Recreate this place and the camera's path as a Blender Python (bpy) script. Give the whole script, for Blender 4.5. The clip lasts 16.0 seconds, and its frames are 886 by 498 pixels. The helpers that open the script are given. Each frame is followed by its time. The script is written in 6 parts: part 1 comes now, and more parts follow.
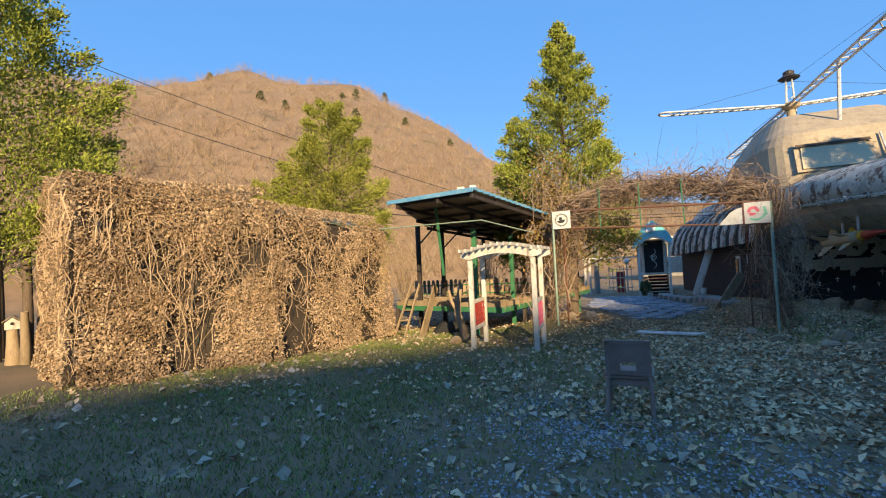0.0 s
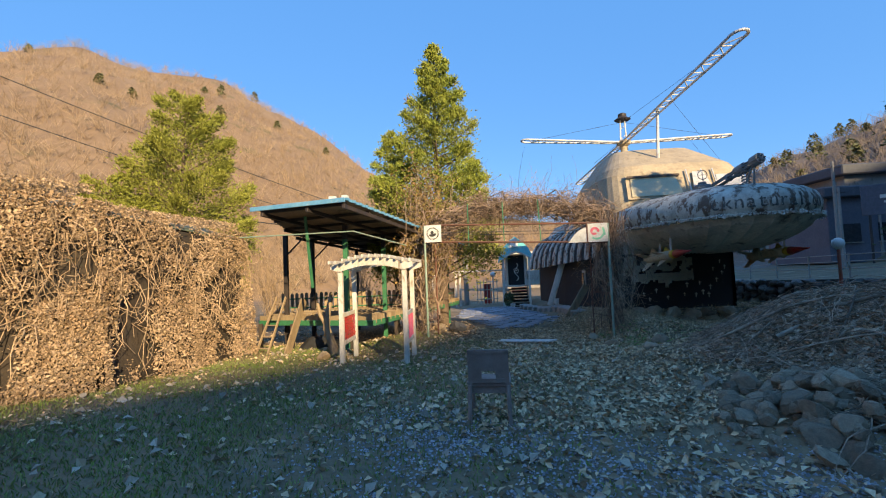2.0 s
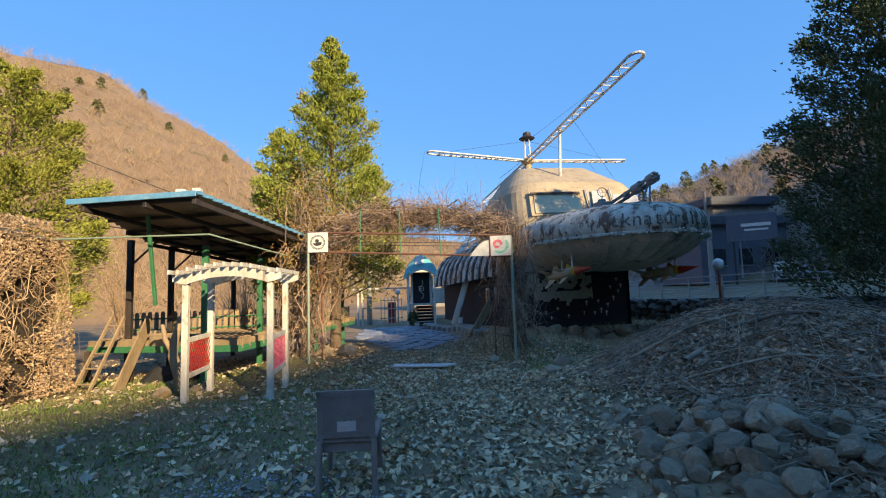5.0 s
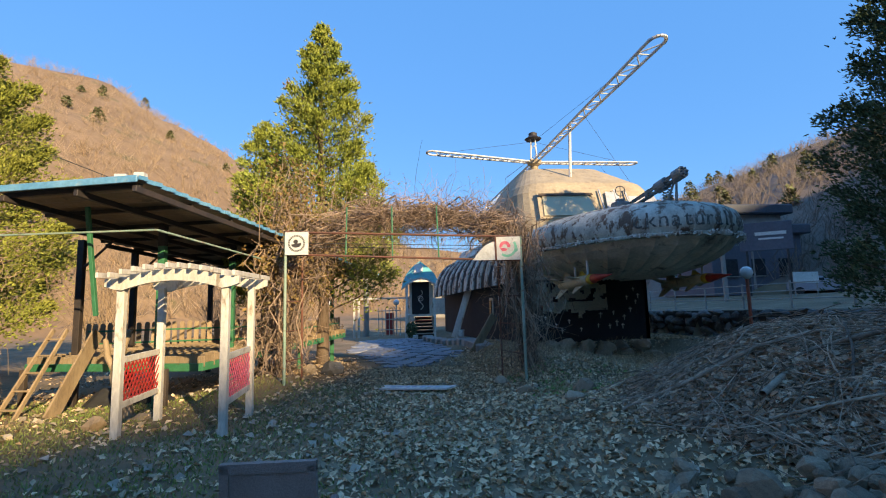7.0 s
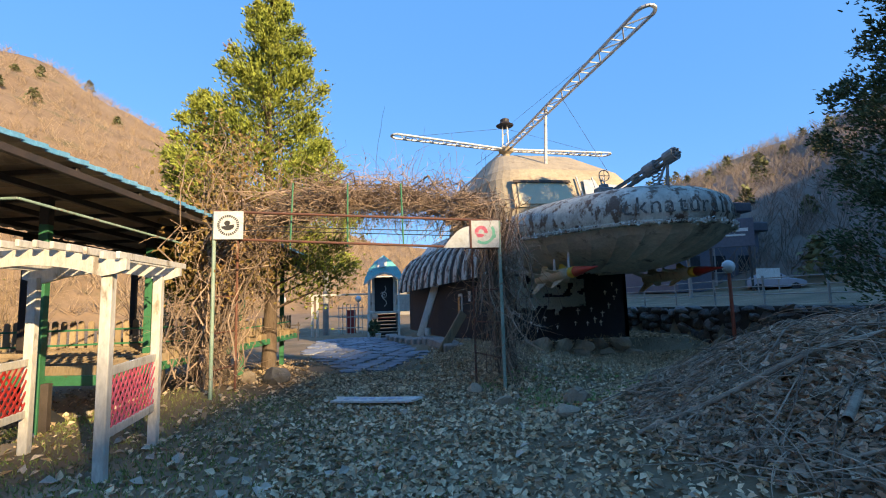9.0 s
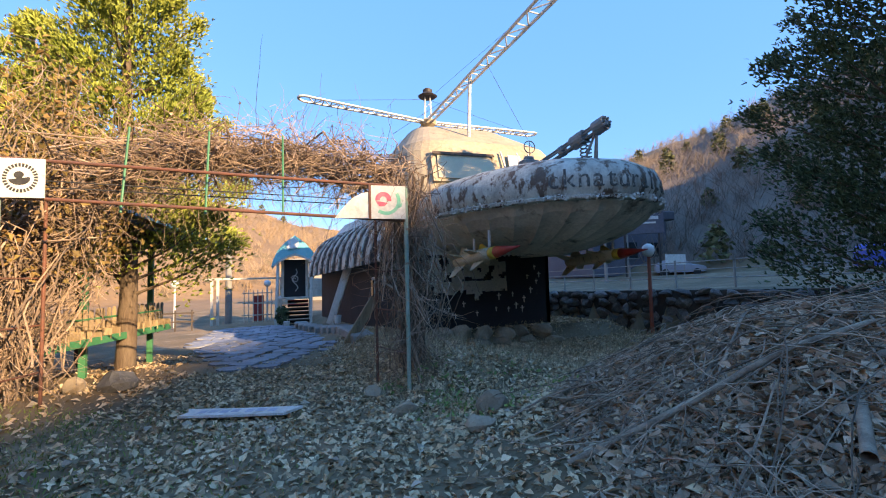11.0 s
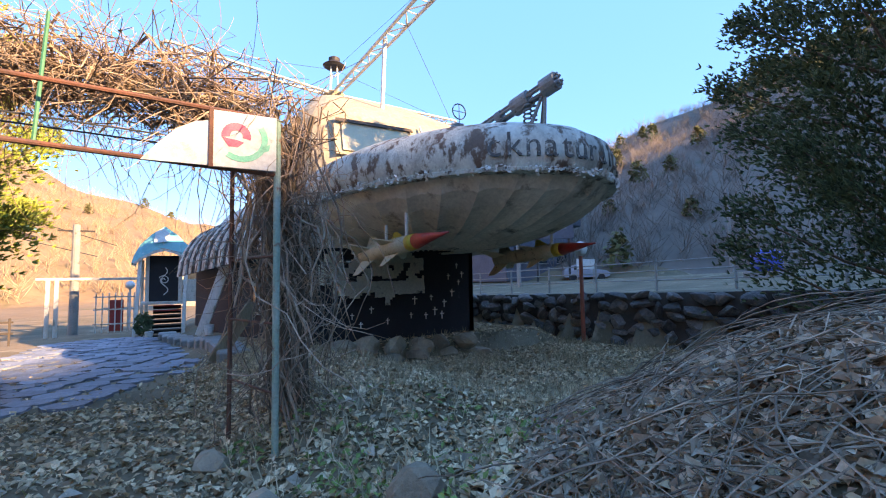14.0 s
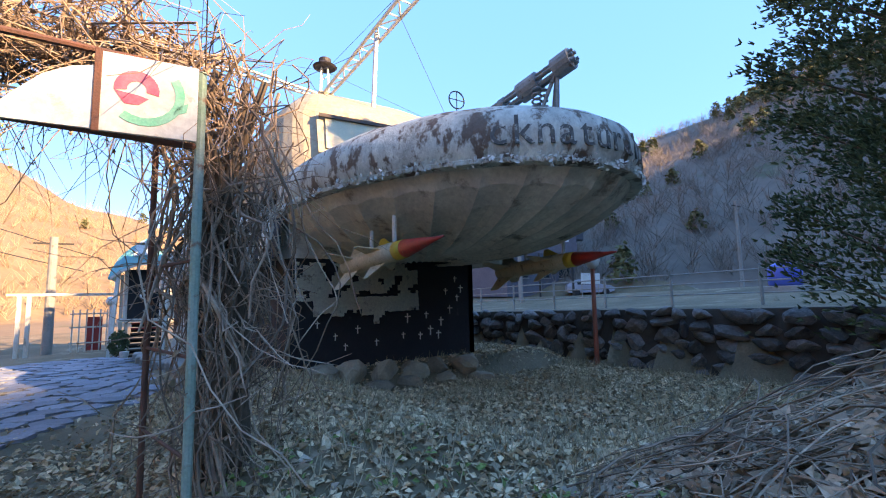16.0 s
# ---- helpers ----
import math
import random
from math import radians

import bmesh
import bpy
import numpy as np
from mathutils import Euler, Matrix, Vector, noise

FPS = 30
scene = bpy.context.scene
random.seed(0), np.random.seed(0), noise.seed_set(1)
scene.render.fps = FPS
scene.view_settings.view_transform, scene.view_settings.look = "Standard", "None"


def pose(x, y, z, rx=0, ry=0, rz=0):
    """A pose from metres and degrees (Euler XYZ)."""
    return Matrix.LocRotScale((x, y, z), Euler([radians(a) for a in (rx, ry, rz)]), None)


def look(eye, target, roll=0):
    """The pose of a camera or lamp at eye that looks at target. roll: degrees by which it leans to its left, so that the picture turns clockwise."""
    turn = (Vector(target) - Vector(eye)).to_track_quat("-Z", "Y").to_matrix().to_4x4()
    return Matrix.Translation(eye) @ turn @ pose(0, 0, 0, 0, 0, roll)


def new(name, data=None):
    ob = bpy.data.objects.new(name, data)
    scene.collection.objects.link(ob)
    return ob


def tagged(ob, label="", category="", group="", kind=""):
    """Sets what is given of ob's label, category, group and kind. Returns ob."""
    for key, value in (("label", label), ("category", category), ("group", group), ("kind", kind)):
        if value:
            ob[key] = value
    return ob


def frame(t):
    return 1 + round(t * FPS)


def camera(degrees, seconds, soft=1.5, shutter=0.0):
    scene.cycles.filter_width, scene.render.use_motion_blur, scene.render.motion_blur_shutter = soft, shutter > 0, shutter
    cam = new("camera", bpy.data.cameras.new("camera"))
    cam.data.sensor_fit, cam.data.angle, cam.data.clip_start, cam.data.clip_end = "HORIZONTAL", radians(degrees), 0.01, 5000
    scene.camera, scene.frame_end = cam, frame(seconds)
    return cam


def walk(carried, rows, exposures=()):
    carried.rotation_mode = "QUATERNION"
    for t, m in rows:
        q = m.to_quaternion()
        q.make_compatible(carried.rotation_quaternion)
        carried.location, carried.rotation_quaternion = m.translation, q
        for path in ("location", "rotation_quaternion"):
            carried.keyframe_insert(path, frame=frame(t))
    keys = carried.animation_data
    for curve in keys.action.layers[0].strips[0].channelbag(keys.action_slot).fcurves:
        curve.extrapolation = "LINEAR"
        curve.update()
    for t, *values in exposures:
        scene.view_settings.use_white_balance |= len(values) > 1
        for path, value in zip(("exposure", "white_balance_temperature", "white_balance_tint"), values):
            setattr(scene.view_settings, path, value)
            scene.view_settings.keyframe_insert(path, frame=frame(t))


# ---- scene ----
cam = camera(89.3, 16.0, soft=1.1)
METRES, EYE, TILT, LEAN, TURN = 9.6, 1.6, 0.0, 0.0, 20.7
ROWS = [
    (0.0, 0.0, 0.0, 0.0, 0.1, 2.15, 2.64),
    (0.5, 0.002, 0.0009, -0.0001, -3.18, 2.13, 2.59),
    (1.0, 0.004, 0.0029, -0.0005, -7.3, 2.28, 2.5),
    (1.5, 0.0059, 0.0051, -0.0001, -11.63, 2.64, 2.41),
    (2.0, 0.0095, 0.0058, -0.0002, -15.73, 3.02, 2.31),
    (2.5, 0.0205, 0.0124, -0.0016, -19.43, 3.52, 2.15),
    (3.0, 0.0367, 0.0249, -0.0007, -21.68, 4.1, 1.85),
    (3.5, 0.049, 0.0419, -0.0013, -23.43, 4.49, 1.58),
    (4.0, 0.0627, 0.0718, -0.0028, -25.4, 4.65, 1.67),
    (4.5, 0.0812, 0.0984, -0.0068, -27.07, 4.75, 1.92),
    (7.0, 0.1774, 0.2594, -0.0137, -26.95, 6.35, 1.58),
    (7.5, 0.1897, 0.2938, -0.0119, -26.72, 6.53, 1.59),
    (8.0, 0.2085, 0.3283, -0.0155, -26.89, 6.62, 1.2),
    (8.5, 0.2271, 0.361, -0.0182, -28.5, 6.47, 1.1),
    (9.0, 0.2455, 0.3944, -0.0182, -31.42, 5.84, 1.59),
    (11.5, 0.3981, 0.5213, -0.0272, -42.56, 3.56, 1.22),
    (12.0, 0.4232, 0.5505, -0.0306, -44.66, 4.14, 1.29),
    (12.5, 0.4486, 0.5828, -0.0299, -47.05, 4.37, 1.73),
    (13.0, 0.4832, 0.6138, -0.0352, -48.66, 3.94, 1.33),
    (13.5, 0.5119, 0.6449, -0.0379, -50.47, 3.94, 1.11),
    (14.0, 0.5376, 0.6722, -0.036, -52.16, 4.02, 1.01),
    (14.5, 0.5702, 0.6908, -0.0378, -52.69, 4.81, 0.56),
    (15.0, 0.5946, 0.7038, -0.0354, -52.55, 5.52, 0.5),
    (15.5, 0.6192, 0.7246, -0.0374, -52.25, 6.02, 0.96),
    (16.0, 0.6383, 0.7406, -0.0367, -52.16, 5.98, 1.07),
]
walk(cam, [(t, pose(0, 0, EYE, TILT, LEAN, TURN) @ pose(METRES * x, METRES * y, METRES * z, 90 + pitch, roll, yaw)) for t, x, y, z, yaw, pitch, roll in ROWS],
     exposures=[(0.0, 0.85, 8500, 7), (3.5, 0.88, 8400, 7), (9.0, 1.05, 8500, 8), (12.0, 1.72, 9500, 20), (16.0, 2.0, 9800, 22)])

# ---- light ----
SUN_AZ, SUN_EL = radians(150), radians(22)
world = bpy.data.worlds.new("world")
scene.world = world
world.use_nodes = True
sky = world.node_tree.nodes.new("ShaderNodeTexSky")
sky.sky_type, sky.sun_disc = "NISHITA", False
sky.sun_elevation, sky.sun_rotation = SUN_EL, SUN_AZ
sky.air_density, sky.dust_density, sky.ozone_density = 0.9, 0.0, 3.4
background = world.node_tree.nodes["Background"]
vivid = world.node_tree.nodes.new("ShaderNodeHueSaturation")
vivid.inputs["Saturation"].default_value = 1.12
world.node_tree.links.new(sky.outputs[0], vivid.inputs["Color"])
clear = world.node_tree.nodes.new("ShaderNodeMix")
clear.data_type = "RGBA"
clear.inputs[0].default_value = 0.72
clear.inputs[7].default_value = (0.33, 1.55, 4.7, 1)
world.node_tree.links.new(vivid.outputs[0], clear.inputs[6])
world.node_tree.links.new(clear.outputs[2], background.inputs[0])
background.inputs[1].default_value = 0.15
sun_way = Vector((math.sin(SUN_AZ) * math.cos(SUN_EL), math.cos(SUN_AZ) * math.cos(SUN_EL), math.sin(SUN_EL)))
sun = new("sun", bpy.data.lights.new("sun", "SUN"))
sun.data.energy, sun.data.angle, sun.data.color = 4.2, radians(0.5), (1.0, 0.84, 0.62)
sun.matrix_world = look(sun_way * 50, (0, 0, 0))


# ---- materials ----
def mat(name, c1, c2, scale=6.0, rough=0.85, bump=0.3, c3=None, fine=60.0, metal=0.0, vary=0.0, stretch=(1, 1, 1), cut=(0.35, 0.65), cut3=(0.58, 0.66)):
    """Two colours mixed by broad noise, a third as stains, fine grain and bump; vary: change from piece to piece."""
    m = bpy.data.materials.new(name)
    m.use_nodes = True
    nt = m.node_tree
    b = nt.nodes["Principled BSDF"]
    L = nt.links.new
    tc, mp = nt.nodes.new("ShaderNodeTexCoord"), nt.nodes.new("ShaderNodeMapping")
    mp.inputs["Scale"].default_value = stretch
    L(tc.outputs["Object"], mp.inputs["Vector"])

    def tex(s, detail=6):
        n = nt.nodes.new("ShaderNodeTexNoise")
        n.inputs["Scale"].default_value, n.inputs["Detail"].default_value, n.inputs["Roughness"].default_value = s, detail, 0.65
        L(mp.outputs[0], n.inputs["Vector"])
        return n.outputs["Fac"]

    def ramp(f, lo, hi):
        r = nt.nodes.new("ShaderNodeMapRange")
        r.inputs["From Min"].default_value, r.inputs["From Max"].default_value = lo, hi
        L(f, r.inputs["Value"])
        return r.outputs[0]

    def mix(f, a, c, kind="MIX"):
        x = nt.nodes.new("ShaderNodeMix")
        x.data_type, x.blend_type = "RGBA", kind
        for key, v in ((0, f), (6, a), (7, c)):
            if isinstance(v, (float, int)):
                x.inputs[key].default_value = v
            elif isinstance(v, tuple):
                x.inputs[key].default_value = (*v, 1)
            else:
                L(v, x.inputs[key])
        return x.outputs[2]

    col = mix(ramp(tex(scale), *cut), c1, c2)
    if c3:
        col = mix(ramp(tex(scale * 1.7, 9), *cut3), col, c3)
    grain = tex(fine, 4)
    g = nt.nodes.new("ShaderNodeMapRange")
    g.inputs["To Min"].default_value, g.inputs["To Max"].default_value = 0.6, 1.35
    L(grain, g.inputs["Value"])
    col = mix(1.0, col, g.outputs[0], "MULTIPLY")
    if vary:
        geo, info = nt.nodes.new("ShaderNodeNewGeometry"), nt.nodes.new("ShaderNodeObjectInfo")
        add = nt.nodes.new("ShaderNodeMath")
        add.operation = "ADD"
        L(geo.outputs["Random Per Island"], add.inputs[0])
        L(info.outputs["Random"], add.inputs[1])
        fr = nt.nodes.new("ShaderNodeMath")
        fr.operation = "FRACT"
        L(add.outputs[0], fr.inputs[0])
        v = nt.nodes.new("ShaderNodeMapRange")
        v.inputs["To Min"].default_value, v.inputs["To Max"].default_value = 1 - vary, 1 + vary
        L(fr.outputs[0], v.inputs["Value"])
        col = mix(1.0, col, v.outputs[0], "MULTIPLY")
    L(col, b.inputs["Base Color"])
    b.inputs["Roughness"].default_value, b.inputs["Metallic"].default_value = rough, metal
    if bump:
        bp = nt.nodes.new("ShaderNodeBump")
        bp.inputs["Strength"].default_value, bp.inputs["Distance"].default_value = bump, 0.02
        L(grain, bp.inputs["Height"])
        L(bp.outputs[0], b.inputs["Normal"])
    return m


M_GROUND = mat("earth", (0.27, 0.185, 0.11), (0.14, 0.108, 0.062), 0.35, 0.95, 0.8, (0.37, 0.28, 0.18), 25)
M_HILL = mat("hillside", (0.22, 0.14, 0.08), (0.29, 0.19, 0.11), 0.06, 0.95, 0.8, (0.15, 0.12, 0.055), 0.9)
# greyer wooded east slope and its branches, with the hill's shade mixed into the colours
M_HILL_EAST = mat("wooded_slope_shade_toned", (0.16, 0.12, 0.095), (0.21, 0.16, 0.125), 0.06, 0.95, 0.8, (0.12, 0.115, 0.065), 0.9)
M_BRANCH_EAST = mat("grey_branch_shade_toned", (0.2, 0.155, 0.125), (0.26, 0.205, 0.165), 0.1, 0.95, 0, vary=0.35)
M_GRASS = mat("grass", (0.17, 0.25, 0.05), (0.26, 0.25, 0.10), 0.8, 0.8, 0, vary=0.4)
M_STRAW = mat("straw", (0.52, 0.42, 0.27), (0.36, 0.28, 0.17), 1, 0.9, 0, vary=0.4)
M_LEAF = mat("dead_leaf", (0.45, 0.295, 0.165), (0.66, 0.51, 0.335), 2, 0.8, 0.2, vary=0.55)
M_NETLEAF = mat("dry_vine_leaf", (0.33, 0.22, 0.13), (0.50, 0.36, 0.235), 1.2, 0.85, 0.2, vary=0.5)
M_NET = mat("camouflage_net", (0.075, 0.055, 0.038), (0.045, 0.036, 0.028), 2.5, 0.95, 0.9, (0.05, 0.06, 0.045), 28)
M_TARP = mat("green_tarp", (0.10, 0.15, 0.13), (0.17, 0.2, 0.16), 1.5, 0.75, 0.4, (0.25, 0.2, 0.13), 14)
M_GRAVEL = mat("gravel", (0.26, 0.27, 0.29), (0.38, 0.39, 0.41), 3, 0.85, 0.3, vary=0.45)
M_ROCK = mat("rock", (0.40, 0.31, 0.21), (0.25, 0.195, 0.14), 3, 0.9, 0.9, (0.33, 0.24, 0.15), 22, vary=0.35)
M_WALLROCK = mat("wall_rock", (0.22, 0.21, 0.195), (0.11, 0.105, 0.1), 3, 0.9, 0.9, (0.3, 0.28, 0.24), 20, vary=0.5)
M_SLATE = mat("slate", (0.2, 0.215, 0.25), (0.28, 0.295, 0.33), 2, 0.7, 0.5, (0.16, 0.15, 0.14), 25, vary=0.3)
M_BARK = mat("bark", (0.115, 0.075, 0.05), (0.19, 0.14, 0.10), 8, 0.95, 0.9, fine=40, stretch=(1, 1, 0.2))
M_VINE = mat("vine", (0.41, 0.295, 0.21), (0.22, 0.15, 0.11), 6, 0.9, 0.4, vary=0.5)
M_BRUSHLEAF = mat("brush_leaf", (0.30, 0.2, 0.13), (0.52, 0.39, 0.28), 2, 0.85, 0.2, vary=0.55)
M_TWIG = mat("grey_twig", (0.40, 0.3, 0.215), (0.15, 0.105, 0.075), 6, 0.9, 0.4, vary=0.6)
M_BRANCH = mat("bare_branch", (0.30, 0.205, 0.125), (0.40, 0.29, 0.19), 0.1, 0.95, 0, vary=0.35)
M_JUNIPER = mat("juniper", (0.23, 0.26, 0.045), (0.34, 0.34, 0.07), 0.9, 0.8, 0, vary=0.45)
M_CONIFER = mat("conifer", (0.23, 0.29, 0.05), (0.36, 0.38, 0.075), 0.8, 0.8, 0, (0.31, 0.18, 0.08), vary=0.45, cut3=(0.62, 0.68))
M_DARKTREE = mat("dark_conifer", (0.05, 0.09, 0.04), (0.09, 0.13, 0.055), 0.8, 0.8, 0, vary=0.5)
M_RUSSET = mat("russet_leaf", (0.26, 0.14, 0.05), (0.2, 0.16, 0.05), 1, 0.8, 0, vary=0.4)
M_WHITEWOOD = mat("white_paint_wood", (0.72, 0.68, 0.60), (0.55, 0.50, 0.42), 3, 0.6, 0.3, (0.33, 0.27, 0.2), 30, stretch=(1, 1, 0.35))
M_WOOD = mat("weathered_wood", (0.42, 0.31, 0.19), (0.30, 0.21, 0.125), 4, 0.8, 0.5, (0.2, 0.15, 0.1), 40, vary=0.18, stretch=(1, 1, 0.25))
M_DARKWOOD = mat("dark_wood", (0.09, 0.065, 0.05), (0.06, 0.045, 0.035), 4, 0.8, 0.4, vary=0.2)
M_GREEN = mat("green_steel", (0.035, 0.17, 0.075), (0.05, 0.22, 0.11), 4, 0.45, 0.15, (0.12, 0.08, 0.05), 40, cut3=(0.64, 0.7))
M_DARKSTEEL = mat("dark_steel", (0.028, 0.024, 0.024), (0.055, 0.04, 0.034), 5, 0.6, 0.2)
M_ROOFUNDER = mat("roof_sheet", (0.20, 0.155, 0.11), (0.28, 0.22, 0.16), 1.2, 0.6, 0.2, (0.13, 0.095, 0.07), 12)
M_BLUE = mat("blue_roof", (0.09, 0.3, 0.5), (0.18, 0.42, 0.6), 2, 0.45, 0.2, (0.4, 0.45, 0.45), 20)
M_RUST = mat("rusty_steel", (0.2, 0.075, 0.045), (0.12, 0.06, 0.045), 6, 0.75, 0.4, fine=50)
M_PALEGREEN = mat("pale_green_pole", (0.32, 0.4, 0.33), (0.2, 0.33, 0.25), 4, 0.6, 0.3, (0.25, 0.15, 0.1), 40)
M_SIGN = mat("sign_white", (0.72, 0.72, 0.68), (0.6, 0.6, 0.55), 3, 0.6, 0.1, (0.45, 0.42, 0.34), 20)
M_HULL = mat("peeling_hull", (0.68, 0.66, 0.57), (0.38, 0.365, 0.31), 2.6, 0.7, 1.0, (0.16, 0.10, 0.07), 18, cut3=(0.5, 0.57), stretch=(1, 1, 0.6))
M_BELLY = mat("hull_belly", (0.70, 0.65, 0.55), (0.5, 0.46, 0.39), 1.3, 0.6, 0.6, (0.15, 0.115, 0.09), 14, stretch=(1, 1, 1), cut3=(0.56, 0.68))
M_CABIN = mat("cabin_paint", (0.48, 0.385, 0.26), (0.36, 0.29, 0.2), 1.4, 0.75, 0.4, (0.17, 0.12, 0.085), 12, cut3=(0.6, 0.7))
M_CREAM = mat("cream_panel", (0.66, 0.56, 0.36), (0.58, 0.5, 0.34), 2, 0.5, 0.1)
M_BLACK = mat("black_board", (0.012, 0.012, 0.014), (0.02, 0.02, 0.022), 2, 0.8, 0.3, (0.05, 0.048, 0.05), 20, cut3=(0.66, 0.75))
M_FADED = mat("flaking_letter", (0.07, 0.065, 0.06), (0.14, 0.13, 0.115), 8, 0.75, 0.4, (0.4, 0.38, 0.33), 25, cut3=(0.55, 0.6))
M_MORTAR = mat("dark_earth_fill", (0.06, 0.052, 0.045), (0.09, 0.078, 0.065), 3, 0.95, 0.6)
M_LETTER = mat("letter_black", (0.03, 0.03, 0.03), (0.06, 0.055, 0.05), 10, 0.7, 0.2)
M_PLATE = mat("pale_plate", (0.80, 0.79, 0.64), (0.7, 0.68, 0.54), 3, 0.7, 0.2, (0.36, 0.31, 0.23), 25)
M_GUN = mat("gun_grey", (0.17, 0.175, 0.17), (0.26, 0.265, 0.255), 8, 0.55, 0.3, (0.12, 0.08, 0.06), 40)
M_OLIVE = mat("olive_paint", (0.52, 0.47, 0.34), (0.42, 0.39, 0.28), 5, 0.6, 0.2, (0.22, 0.18, 0.13), 30)
M_RED = mat("red_paint", (0.5, 0.035, 0.03), (0.4, 0.05, 0.04), 5, 0.5, 0.15, (0.55, 0.3, 0.25), 30, cut3=(0.66, 0.72))
M_YELLOW = mat("yellow_paint", (0.6, 0.42, 0.04), (0.5, 0.36, 0.07), 5, 0.55, 0.15)
M_PINK = mat("pink_paint", (0.78, 0.1, 0.17), (0.8, 0.2, 0.25), 9, 0.6, 0.1)
M_TEAL = mat("teal_roof", (0.08, 0.42, 0.44), (0.12, 0.52, 0.52), 3, 0.55, 0.2, (0.4, 0.55, 0.53), 25)
M_MINT = mat("mint_paint", (0.13, 0.56, 0.36), (0.3, 0.62, 0.47), 9, 0.6, 0.1)
M_MAST = mat("white_mast", (0.68, 0.68, 0.68), (0.55, 0.55, 0.55), 3, 0.5, 0.1, (0.4, 0.33, 0.28), 30)
M_CHAIR = mat("brown_wicker", (0.24, 0.175, 0.15), (0.32, 0.245, 0.215), 6, 0.6, 0.5, fine=120)
M_CONCRETE = mat("concrete", (0.33, 0.31, 0.28), (0.25, 0.24, 0.22), 1.5, 0.9, 0.5, (0.17, 0.16, 0.14), 20)
M_ROAD = mat("road", (0.28, 0.26, 0.22), (0.22, 0.2, 0.17), 1, 0.95, 0.5, fine=20)
M_FACADE = mat("grey_facade", (0.13, 0.135, 0.16), (0.095, 0.1, 0.125), 0.4, 0.8, 0.2, fine=6)
M_DIM = mat("dark_slate_roof", (0.06, 0.065, 0.08), (0.09, 0.095, 0.11), 0.5, 0.7, 0.2, fine=6)
M_TANK = mat("blue_plastic", (0.03, 0.1, 0.45), (0.05, 0.14, 0.5), 2, 0.4, 0.05)
M_RUBBER = mat("rubber", (0.02, 0.02, 0.02), (0.03, 0.03, 0.03), 8, 0.8, 0.1)
M_GLOBE = mat("globe_glass", (0.75, 0.76, 0.74), (0.66, 0.67, 0.65), 3, 0.2, 0)
M_WIRE = mat("cable", (0.03, 0.03, 0.03), (0.05, 0.05, 0.05), 5, 0.6, 0)
M_WINDOW = mat("dark_glass", (0.02, 0.025, 0.03), (0.04, 0.045, 0.05), 3, 0.08, 0)
M_PLASTIC = mat("clear_sheet", (0.4, 0.41, 0.42), (0.6, 0.6, 0.58), 6, 0.3, 0.4)
M_CARWHITE = mat("car_paint", (0.34, 0.36, 0.4), (0.3, 0.32, 0.36), 2, 0.25, 0)
M_PINE = mat("far_pine", (0.13, 0.14, 0.06), (0.18, 0.175, 0.08), 0.3, 0.9, 0, vary=0.4)


# ---- mesh helpers ----
def thing(name, label, category, group="", kind="", at=None):
    ob = tagged(new(name), label, category, group, kind)
    if at:
        ob.matrix_world = at if isinstance(at, Matrix) else Matrix.Translation(at)
    return ob


def finish(name, me, material, parent=None, label="", smooth=False):
    me.materials.append(material)
    if smooth:
        me.polygons.foreach_set("use_smooth", [True] * len(me.polygons))
    ob = new(name, me)
    if parent:
        ob.parent = parent
    if label:
        ob["label"] = label
    return ob


def part(name, bm, material, parent=None, label="", smooth=False):
    me = bpy.data.meshes.new(name)
    bm.normal_update()
    bm.to_mesh(me)
    bm.free()
    return finish(name, me, material, parent, label, smooth)


def soup(name, verts, faces, material, parent=None, label="", smooth=False):
    me = bpy.data.meshes.new(name)
    me.from_pydata([tuple(v) for v in np.asarray(verts).tolist()], [], [tuple(f) for f in np.asarray(faces).tolist()] if not isinstance(faces, list) else faces)
    return finish(name, me, material, parent, label, smooth)


def box(bm, c, s, m=None, bevel=0.0):
    r = bmesh.ops.create_cube(bm, size=1.0, matrix=(m or Matrix()) @ Matrix.Translation(c) @ Matrix.Diagonal((*s, 1)))
    if bevel:
        es = list({e for v in r["verts"] for e in v.link_edges})
        bmesh.ops.bevel(bm, geom=es, offset=bevel, segments=1, affect="EDGES")
    return bm


def beam(bm, p0, p1, w, d, bevel=0.006):
    """A squared bar from p0 to p1."""
    p0, p1 = Vector(p0), Vector(p1)
    m = Matrix.Translation((p0 + p1) / 2) @ (p1 - p0).to_track_quat("Z", "Y").to_matrix().to_4x4()
    return box(bm, (0, 0, 0), (w, d, (p1 - p0).length), m, bevel)


def rod(bm, p0, p1, r0, r1=None, n=8):
    p0, p1 = Vector(p0), Vector(p1)
    m = Matrix.Translation((p0 + p1) / 2) @ (p1 - p0).to_track_quat("Z", "Y").to_matrix().to_4x4()
    bmesh.ops.create_cone(bm, cap_ends=True, segments=n, radius1=r0, radius2=r0 if r1 is None else r1, depth=(p1 - p0).length, matrix=m)
    return bm


def lathe(bm, prof, n=16, m=None):
    """Turn (r, z) pairs round the z axis."""
    m = m or Matrix()
    rings = [[bm.verts.new(m @ Vector((r * math.cos(2 * math.pi * k / n), r * math.sin(2 * math.pi * k / n), z))) for k in range(n)] for r, z in prof]
    for a, b in zip(rings, rings[1:]):
        for k in range(n):
            bm.faces.new((a[k], a[(k + 1) % n], b[(k + 1) % n], b[k]))
    bm.faces.new(rings[0][::-1])
    bm.faces.new(rings[-1])
    return bm


